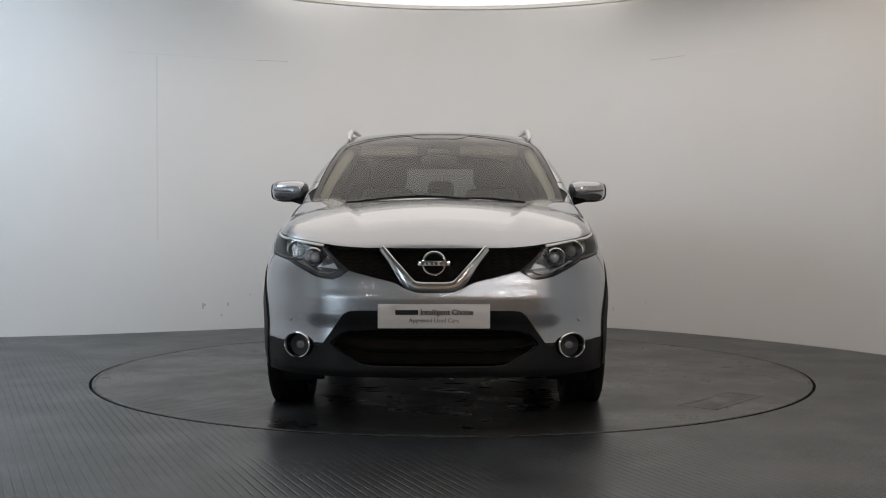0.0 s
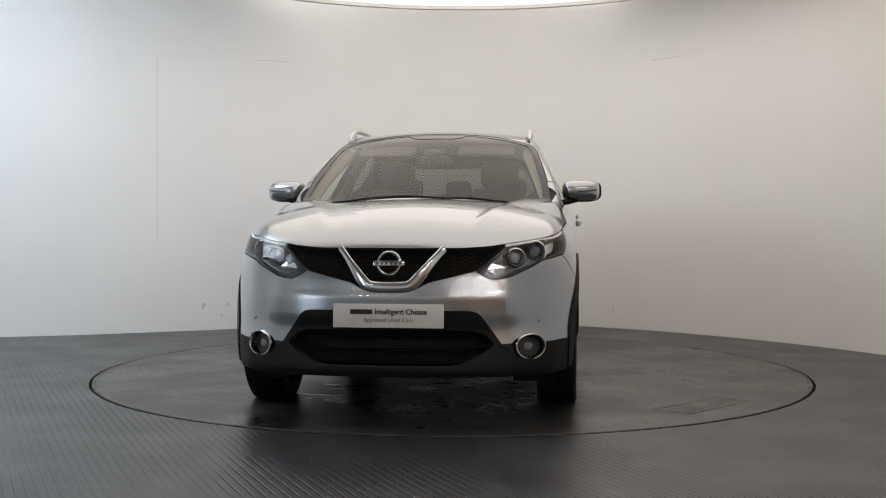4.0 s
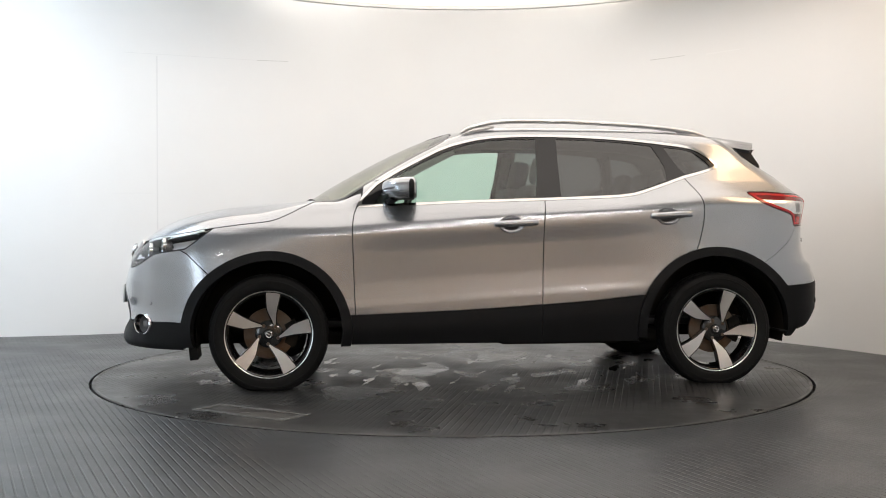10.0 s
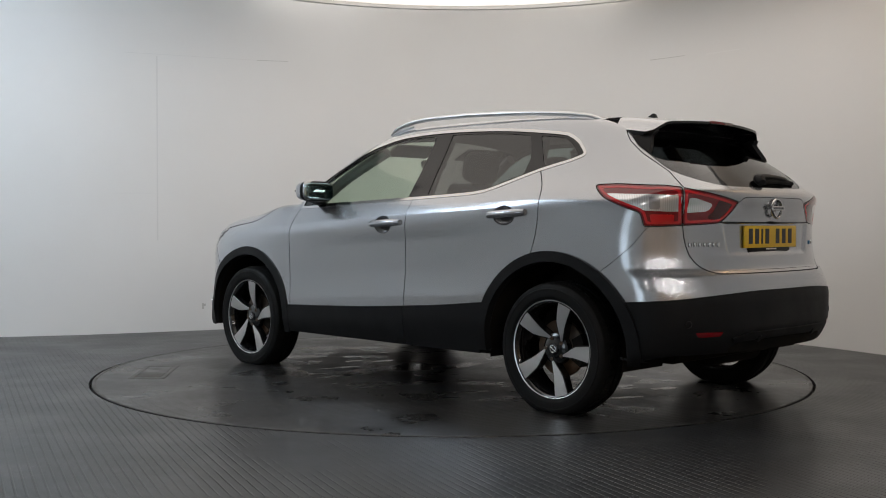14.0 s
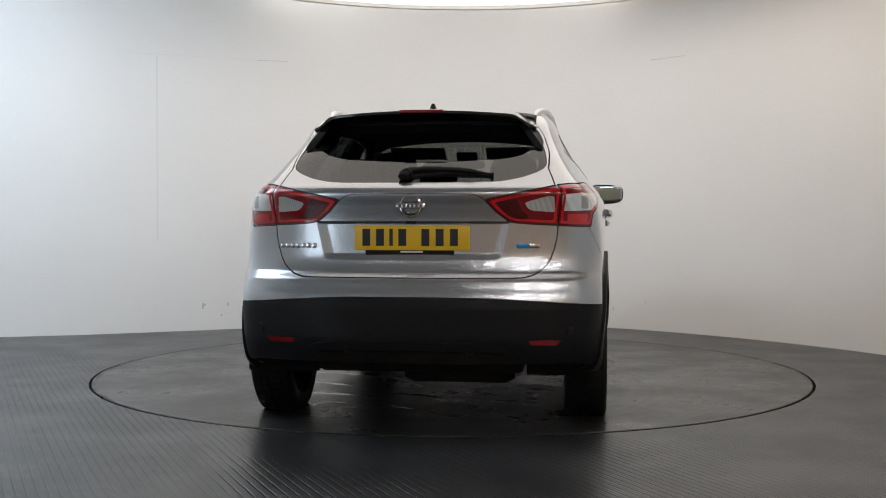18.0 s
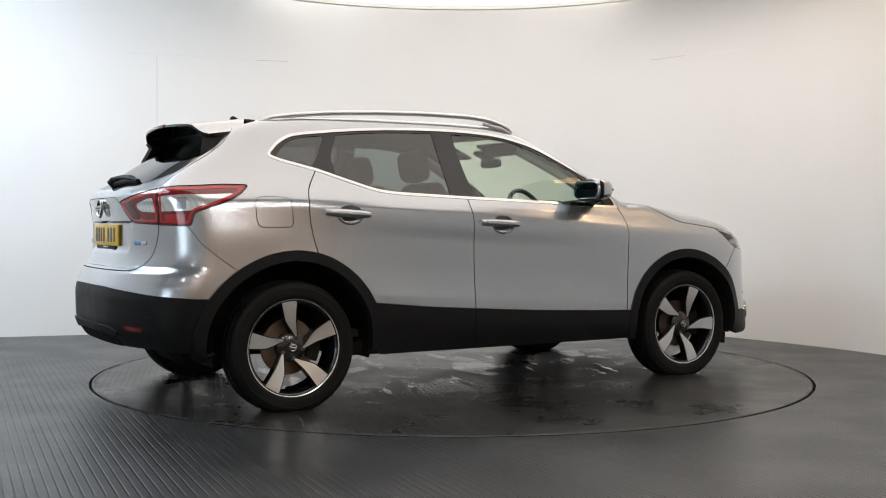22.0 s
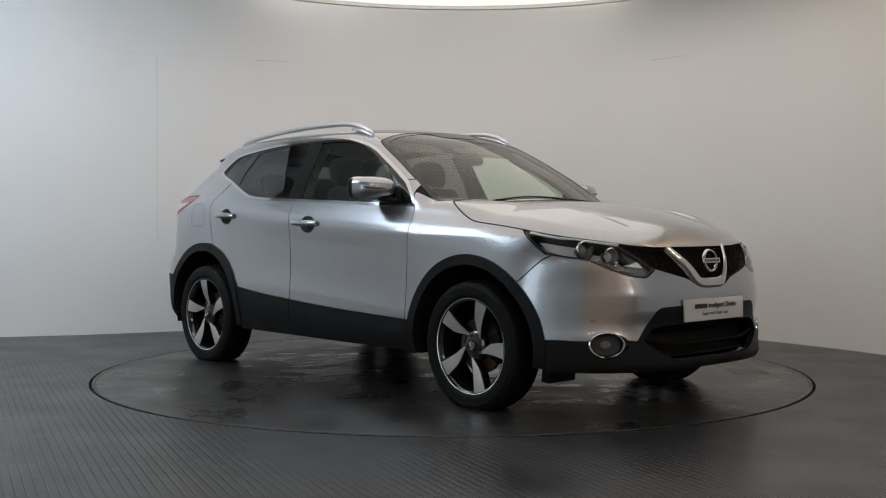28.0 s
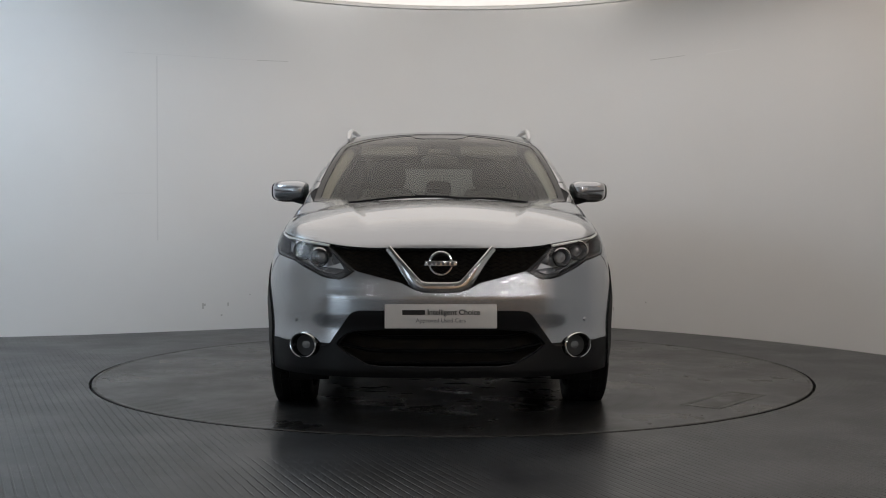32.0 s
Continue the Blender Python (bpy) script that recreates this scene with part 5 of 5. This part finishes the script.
sp = spoiler()
wing = fitted("rear_spoiler", sp, PAINT, "silver roof spoiler with black underside", tailgate, 30)
wing.data.materials.append(GLOSSBLACK)
for p in wing.data.polygons:
    if p.normal.z < .3:
        p.material_index = 1
fitted("brake_light", box(.012, .21, .016, .004, m=pose(-3.083, 0, 1.481)), RED, "red high brake light", wing)
for side in (1, -1):
    b = bmesh.new()
    pts = [(-2.91, .548, 1.395), (-2.96, .515, 1.415), (-3.025, .495, 1.420), (-3.002, .512, 1.395), (-3.03, .565, 1.322), (-3.033, .572, 1.303), (-2.965, .572, 1.345)]
    va = [b.verts.new(p) for p in pts]
    vb = [b.verts.new((p[0] + .01, p[1] - .035, p[2])) for p in pts]
    b.faces.new(va)
    b.faces.new(vb[::-1])
    for i in range(len(pts)):
        j = (i + 1) % len(pts)
        b.faces.new((va[i], vb[i], vb[j], va[j]))
    if side < 0:
        b = mirrored(b)
    fitted("spoiler_fin", b, BLACKPLASTIC, "", wing, 30)

# ---- rear lamps ----
RIN = {"white_in": [(.63, 1.075), (.60, 1.074), (.55, 1.060), (.50, 1.046), (.515, 1.020), (.535, 1.010), (.60, 1.006), (.635, 1.004)], "dark_in": [(.465, 1.065), (.43, 1.058), (.38, 1.045), (.40, 1.010), (.44, .975), (.50, .968), (.52, .985), (.49, 1.01)]}
for side, o, i_ in zip((1, -1), lamps_out, lamps_in):
    panel("clear_insert", sheet(region([on_tail(y, z) for y, z in RIN["white_in"]])), LAMP_CLEAR, i_, "clear reversing lamp insert", .001, .006, side)
    panel("dark_insert", sheet(region([on_tail(y, z) for y, z in RIN["dark_in"]])), RED_DEEP, i_, "", .0012, .006, side)
    CLEAR = [on_tail(.665, 1.080), on_tail(.70, 1.086), on_side(-3.20, 1.092), on_side(-3.08, 1.094), on_side(-2.98, 1.098), on_side(-2.935, 1.100), on_side(-2.965, 1.079), on_side(-3.03, 1.052), on_side(-3.10, 1.030), on_side(-3.16, 1.014), on_tail(.72, 1.010), on_tail(.668, 1.010)]
    panel("clear_insert", sheet(region(CLEAR)), LAMP_CLEAR, o, "clear lamp insert", .001, .006, side)
    panel("dark_insert", sheet(region([on_side(-3.175, .998), on_tail(.74, .996), on_tail(.69, .996), on_tail(.69, .957), on_tail(.765, .953), on_side(-3.18, .957)])), RED_CLEAR, o, "", .0012, .006, side)
    panel("amber_insert", sheet(region([on_tail(.75, 1.075), on_side(-3.23, 1.078), on_side(-3.17, 1.080), on_side(-3.175, 1.022), on_side(-3.23, 1.018), on_tail(.75, 1.020)])), LAMP_GREY, o, "", .002, .006, side)

# ---- tailgate furniture ----
TX = -3.372
plate = fitted("number_plate", box(.010, .52, .111, .003, m=pose(TX, 0, .888)), YELLOW, "yellow rear plate with black bars", tailgate)
for k, y in enumerate((.205, .143, .093, .042, -.062, -.126, -.190)):
    fitted("plate_bar", box(.002, .016 if k == 2 else .036, .076, .0, m=pose(TX - .0058, y, .890)), INK, "", plate)
holder = fitted("plate_holder", box(.010, .40, .020, .003, m=pose(TX + .001, .01, .825)), BLACKPLASTIC, "", tailgate)
fitted("holder_bar", box(.002, .10, .007, 0, m=pose(TX - .0055, .0, .826)), PLATE_WHITE, "", holder)
badge(Vector((-3.404, 0, 1.030)), Vector((-1, 0, .05)).normalized(), .052, tailgate)
for k in range(7):
    y = .612 - k * .027
    x = float(tail(np.array([y]), np.array([.852]))[0])
    fitted("model_badge_bar", box(.006, .019, .022, .002, m=pose(x - .001, y, .852)), CHROME, "", tailgate)
for k, (mat, sy, y) in enumerate(((BLUE, .06, -.495), (CHROME, .045, -.545))):
    x = float(tail(np.array([y]), np.array([.855]))[0])
    fitted("eco_badge", box(.005, sy, .020, .002, m=pose(x - .001, y, .853, 0, 0, 20)), mat, "blue and silver badge" if k == 0 else "", tailgate)


def tail_point(y, z, out=0.0):
    p, ok = solve(np.array([[-2.0, abs(y), z]]), np.array([[-1.0, 0, 0]]), 1.7, 36)
    return Vector((p[0, 0] - out, y, z))


wp = [tail_point(y, z, o) for y, z, o in ((.045, 1.160, .03), (.03, 1.185, .035), (-.06, 1.196, .035), (-.18, 1.192, .03), (-.28, 1.182, .025), (-.36, 1.172, .018))]
wiper = fitted("rear_wiper", tube(bez([tuple(p) for p in wp], 18), [.024, .028, .028, .026, .024] + [.020] * 9 + [.012, .010, .008, .006], 10, .8), BLACKPLASTIC, "black rear wiper arm and blade", tailgate)
fitted("wiper_blade", tube([tuple(tail_point(y, z, .010)) for y, z in ((.04, 1.160), (-.15, 1.174), (-.36, 1.168))], .013, 8), RUBBER, "", wiper)
b = lathe([(0, .045), (.018, .043), (.026, .03), (.028, 0)], 20)
b.transform(facing(tail_point(.03, 1.165, .0), Vector((-1, 0, .5)).normalized()))
fitted("wiper_hub", b, BLACKPLASTIC, "", wiper)
b = box(.02, .05, .012, .003, m=pose(-3.385, 0, .957))
fitted("tailgate_button", b, BLACKPLASTIC, "", tailgate)

# rear bumper furniture
pair("reflector", sheet(rear_region([(.667, .440), (.52, .440), (.535, .419), (.648, .417)])), RED, "red rear reflector", .002, .006, [rear_bumper, rear_bumper])
panel("bumper_ledge", sheet(rear_region([(-.1, .432), (.36, .432), (.43, .420), (.46, .405), (.44, .388), (.38, .392), (.3, .398), (-.1, .398)])), BLACKPLASTIC, rear_bumper, "", .012, .02, whole=True)
panel("bumper_recess", sheet(rear_region([(-.1, .393), (.40, .385), (.45, .355), (.43, .325), (-.1, .325)])), DARK, rear_bumper, "", .002, .006, whole=True)
for side in (1, -1):
    for y, z in ((.27, .395), (.70, .48)):
        q = tail_point(y, z, .012 if y < .5 else .0)
        b = lathe([(0, .006), (.014, .005), (.018, 0), (.018, -.008)], 20)
        b.transform(facing(q, nrm(q)))
        fitted("parking_sensor", b if side > 0 else mirrored(b), BLACKPLASTIC, "", rear_bumper)

# front wipers
for y0, y1 in ((.18, -.52), (.50, .08)):
    pts = []
    for i in range(10):
        y = y0 + (y1 - y0) * i / 9
        x = -.222 - .20 * y * y - (.03 if y0 < .3 else .02) * math.sin(math.pi * i / 9)
        pts.append((x, y, float(top(np.array([x]), np.array([y]))[0]) + .001))
    w = fitted("front_wiper", tube(pts, [.006, .007, .006, .005] + [.004] * 6, 8), BLACKPLASTIC, "black wiper blade", windscreen)

# ---- cabin ----
def seat(x, y):
    st = fitted("seat", box(.50, .50, .16, .05, 3, m=pose(x, y, .62, 0, -6, 0)), FABRIC, "dark cloth front seat")
    b = box(.13, .48, .60, .05, 3, m=pose(x - .30, y, .90, 0, -18, 0))
    for v in b.verts:
        k = smooth(.85, 1.2, np.array(v.co.z))
        v.co.y = y + (v.co.y - y) * (1 - .25 * float(k))
    fitted("backrest", b, FABRIC, "", st)
    h = blob(.055, .13, .095, .6)
    h.transform(pose(x - .44, y, 1.285, 0, -12, 0))
    fitted("headrest", h, FABRIC, "", st)
    for d in (-.05, .05):
        fitted("headrest_post", tube([(x - .40, y + d, 1.12), (x - .43, y + d, 1.24)], .006, 8), CHROME, "", st)


seat(-1.24, .36)
seat(-1.24, -.36)
bench = fitted("rear_bench", box(.50, 1.22, .18, .05, 3, m=pose(-2.0, 0, .62, 0, -6, 0)), FABRIC, "dark cloth rear bench")
fitted("backrest", box(.14, 1.24, .50, .05, 3, m=pose(-2.31, 0, .87, 0, -20, 0)), FABRIC, "", bench)
for y, z in ((.40, 1.21), (-.40, 1.21), (0, 1.195)):
    h = blob(.05, .125 if y else .10, .075, .6)
    h.transform(pose(-2.44, y, z + .008, 0, -12, 0))
    fitted("headrest", h, FABRIC, "", bench)
dash = box(.50, 1.42, .26, .06, 3, m=pose(-.60, 0, .90, 0, 8, 0))
dash = fitted("dashboard", dash, TRIM, "dark soft plastic dashboard")
fitted("cowl", box(.34, 1.36, .04, .012, m=pose(-.36, 0, 1.035, 0, 4, 0)), TRIM, "", dash)
hood_b = blob(.09, .17, .05, .6)
hood_b.transform(pose(-.74, -.36, 1.05))
fitted("instrument_hood", hood_b, TRIM, "", dash)
wheel_pts = [(-.86 - .07 * math.sin(a), -.36 + .185 * math.cos(a), .985 + .172 * math.sin(a)) for a in np.linspace(0, 2 * math.pi, 36)[:-1]]
sw = fitted("steering_wheel", tube(wheel_pts, .014, 10, closed=True), TRIM, "dark three-spoke steering wheel")
hb = blob(.03, .075, .06, .7)
hb.transform(pose(-.845, -.36, .985))
fitted("hub", hb, TRIM, "", sw)
for a in (0, math.pi, -math.pi / 2):
    fitted("spoke", tube([(-.85, -.36, .985), (-.86 - .07 * math.sin(a), -.36 + .185 * math.cos(a), .985 + .172 * math.sin(a))], .014, 8, .5), TRIM, "", sw)
rvm = blob(.02, .115, .032, .6)
rvm.transform(pose(-.90, 0, 1.345))
rv = fitted("interior_mirror", rvm, TRIM, "black interior mirror")
fitted("mirror_stem", tube([(-.90, 0, 1.36), (-.94, 0, 1.40)], .012, 8), TRIM, "", rv)
fitted("camera_housing", box(.09, .14, .03, .012, m=pose(-.955, 0, 1.398, 0, 24, 0)), TRIM, "", rv)
for y in (.35, -.35):
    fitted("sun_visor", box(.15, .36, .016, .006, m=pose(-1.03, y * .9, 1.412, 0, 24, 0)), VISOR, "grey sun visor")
fitted("cabin_floor", box(2.6, 1.40, .04, .01, m=pose(-1.6, 0, .36)), TRIM, "dark carpeted cabin floor")
fitted("parcel_shelf", box(.62, 1.16, .03, .01, m=pose(-2.82, 0, 1.075)), TRIM, "dark parcel shelf")
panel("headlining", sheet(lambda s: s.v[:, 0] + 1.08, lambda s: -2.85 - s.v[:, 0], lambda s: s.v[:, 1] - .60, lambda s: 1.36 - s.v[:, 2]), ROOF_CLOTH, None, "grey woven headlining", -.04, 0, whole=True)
for side in (1, -1):
    for pts in ([(-.52, .715, 1.05), (-.77, .650, 1.23), (-1.08, .575, 1.395)], [(-1.60, .77, 1.02), (-1.625, .68, 1.25), (-1.64, .58, 1.43)], [(-2.42, .76, 1.10), (-2.40, .66, 1.30), (-2.36, .58, 1.42)]):
        b = tube(bez(pts, 8), .035, 8)
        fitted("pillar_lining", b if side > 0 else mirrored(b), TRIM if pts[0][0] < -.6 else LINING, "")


# ---- wheels ----
# a spoke's outline: radius, its two edges across, and how far its face stands out
SPOKE = [(.048, .027, .032, .062), (.062, .020, .032, .065), (.080, .010, .031, .068), (.100, -.002, .030, .071), (.120, -.014, .029, .074), (.145, -.026, .030, .078),
         (.185, -.033, .034, .083), (.215, -.037, .038, .086), (.238, -.040, .041, .088)]


def spoke_mesh(a, face):
    bm = bmesh.new()
    ring_rows = []
    for r, lo, hi, y in SPOKE:
        e = .0 if face else .006
        pts = [(r, lo - e), (r, hi + e)]
        row = []
        for rr, s in pts:
            c, d = math.cos(a), math.sin(a)
            x, z = rr * c - s * d, rr * d + s * c
            row.append((x, z))
        yy = y if face else y - .003
        dep = .006 if face else .045
        ring_rows.append([bm.verts.new((row[0][0], yy, row[0][1])), bm.verts.new((row[1][0], yy, row[1][1])), bm.verts.new((row[1][0], yy - dep, row[1][1])), bm.verts.new((row[0][0], yy - dep, row[0][1]))])
    for p, q in zip(ring_rows, ring_rows[1:]):
        for k in range(4):
            bm.faces.new((p[k], q[k], q[(k + 1) % 4], p[(k + 1) % 4]))
    bm.faces.new(ring_rows[0])
    bm.faces.new(ring_rows[-1][::-1])
    return bm


def tread_blocks():
    """Blocks round the shoulder and ribs of the tread."""
    bm = bmesh.new()
    n = 60
    for y0, y1, r0, r1, sk in ((.052, .088, .3405, .331, .5), (.012, .046, .3425, .3415, .3), (-.046, -.012, .3415, .3425, -.3), (-.088, -.052, .331, .3405, -.5)):
        for i in range(n):
            a0, a1 = 2 * math.pi * i / n, 2 * math.pi * (i + .86) / n
            k = sk * 2 * math.pi / n
            ra, rb = (r0, r1)
            lo = [(ra, a0, y0), (ra, a1, y0), (rb, a1 + k, y1), (rb, a0 + k, y1)]
            topv = [bm.verts.new((r * math.cos(a), y, r * math.sin(a))) for r, a, y in lo]
            botv = [bm.verts.new(((r - .008) * math.cos(a), y, (r - .008) * math.sin(a))) for r, a, y in lo]
            bm.faces.new(topv)
            for j in range(4):
                bm.faces.new((topv[j], botv[j], botv[(j + 1) % 4], topv[(j + 1) % 4]))
    return bm


def settled(bm):
    """Press a tyre flat where it bears on the ground, and let its walls bulge there."""
    for v in bm.verts:
        k = max(0.0, -v.co.z - .20) / .12
        v.co.y *= 1 + .05 * min(k, 1.0) ** 2
        v.co.z = max(v.co.z, -HUB + .0008)
    return bm


def wheel(x, y, phase):
    w = new("wheel")
    w.parent = car
    w["label"] = "five-spoke black and machined alloy wheel"
    w.matrix_basis = SHIFT @ pose(x, y, HUB, 0, 0, 0 if y > 0 else 180)
    if WHEEL_PARTS:
        for o in WHEEL_PARTS:
            c = o.copy()
            scene.collection.objects.link(c)
            c.parent = w
            c.matrix_basis = pose(0, 0, 0, 0, -phase, 0) if o.name.split(".")[0] not in ("tyre", "tread", "brake_disc", "caliper", "rim") else Matrix()
        return w

    def p(name, bm, mat, label="", spin=True):
        WHEEL_PARTS.append(part(name, bm, mat, w, label, pose(0, 0, 0, 0, -phase, 0) if spin else Matrix()))
    tyre = [(.243, .080), (.247, .090), (.252, .0945), (.258, .0955), (.262, .099), (.270, .1005), (.285, .102), (.298, .101), (.300, .1025), (.306, .102), (.308, .099), (.318, .0965), (.327, .091), (.3315, .086), (.334, .078),
            (.336, .05), (.3365, .0), (.336, -.05), (.334, -.078), (.3315, -.086), (.318, -.0965), (.298, -.101), (.27, -.1005), (.25, -.094), (.243, -.080)]
    p("tyre", settled(lathe(tyre, 80)), RUBBER, "worn black rubber tyre", False)
    p("tread", settled(tread_blocks()), RUBBER, "", False)
    tagged(WHEEL_PARTS[-1], kind="stuff")
    p("rim", lathe([(.244, .082), (.249, .091), (.240, .089), (.231, .080), (.222, .05), (.214, -.04), (.235, -.082), (.243, -.082), (.243, -.075), (.244, .082)], 72), RIM_BLACK, "gloss black rim barrel", False)
    p("rim_lip", lathe([(.2425, .0890), (.2495, .0925), (.252, .0930), (.2535, .0905), (.2515, .088), (.2425, .0840), (.2425, .0890)], 80), RIM_FACE, "machined bright rim lip")
    for i in range(5):
        a = 2 * math.pi * i / 5
        p("spoke", spoke_mesh(a, False), RIM_BLACK)
        p("spoke_face", spoke_mesh(a, True), RIM_FACE, "machined bright spoke face")
        b = lathe([(0, .006), (.009, .006), (.011, .0), (.011, -.02)], 8)
        b.transform(pose(.055 * math.cos(a + .6), .062, .055 * math.sin(a + .6)))
        p("wheel_nut", b, STEEL)
    p("hub_plate", lathe([(0, .064), (.03, .066), (.062, .062), (.078, .052), (.080, .02), (0, .02)], 40), RIM_BLACK)
    p("centre_cap", lathe([(0, .076), (.020, .0755), (.027, .073), (.030, .064)], 32), RIM_BLACK)
    b = ring(.019, .005, .002, 28)
    b.transform(pose(0, .0765, 0))
    p("cap_emblem", b, SATIN)
    p("cap_bar", box(.042, .003, .008, .001, m=pose(0, .0775, 0)), SATIN)
    p("brake_disc", lathe([(.07, .012), (.145, .012), (.145, -.010), (.07, -.010), (.07, .012)], 56), STEEL, "rusty steel brake disc", False)
    cal = bmesh.new()
    rows = []
    for i in range(9):
        a = radians(150 + 60 * i / 8)
        rows.append([cal.verts.new((r * math.cos(a), yy, r * math.sin(a))) for r, yy in ((.10, .035), (.165, .035), (.165, -.04), (.10, -.04))])
    for a, b in zip(rows, rows[1:]):
        for k in range(4):
            cal.faces.new((a[k], b[k], b[(k + 1) % 4], a[(k + 1) % 4]))
    cal.faces.new(rows[0])
    cal.faces.new(rows[-1][::-1])
    p("caliper", cal, DARK, "", False)
    return w


WHEEL_PARTS = []
WY = .774
wheel(0, WY, 24)
wheel(-WB, WY, 38)
wheel(0, -WY, 37)
wheel(-WB, -WY, 12)


def motions():
    rows = [(t, pose(0, 0, 0, 0, 0, a)) for t, a in TURN]
    walk(car, rows)
    walk(table, rows)


motions()
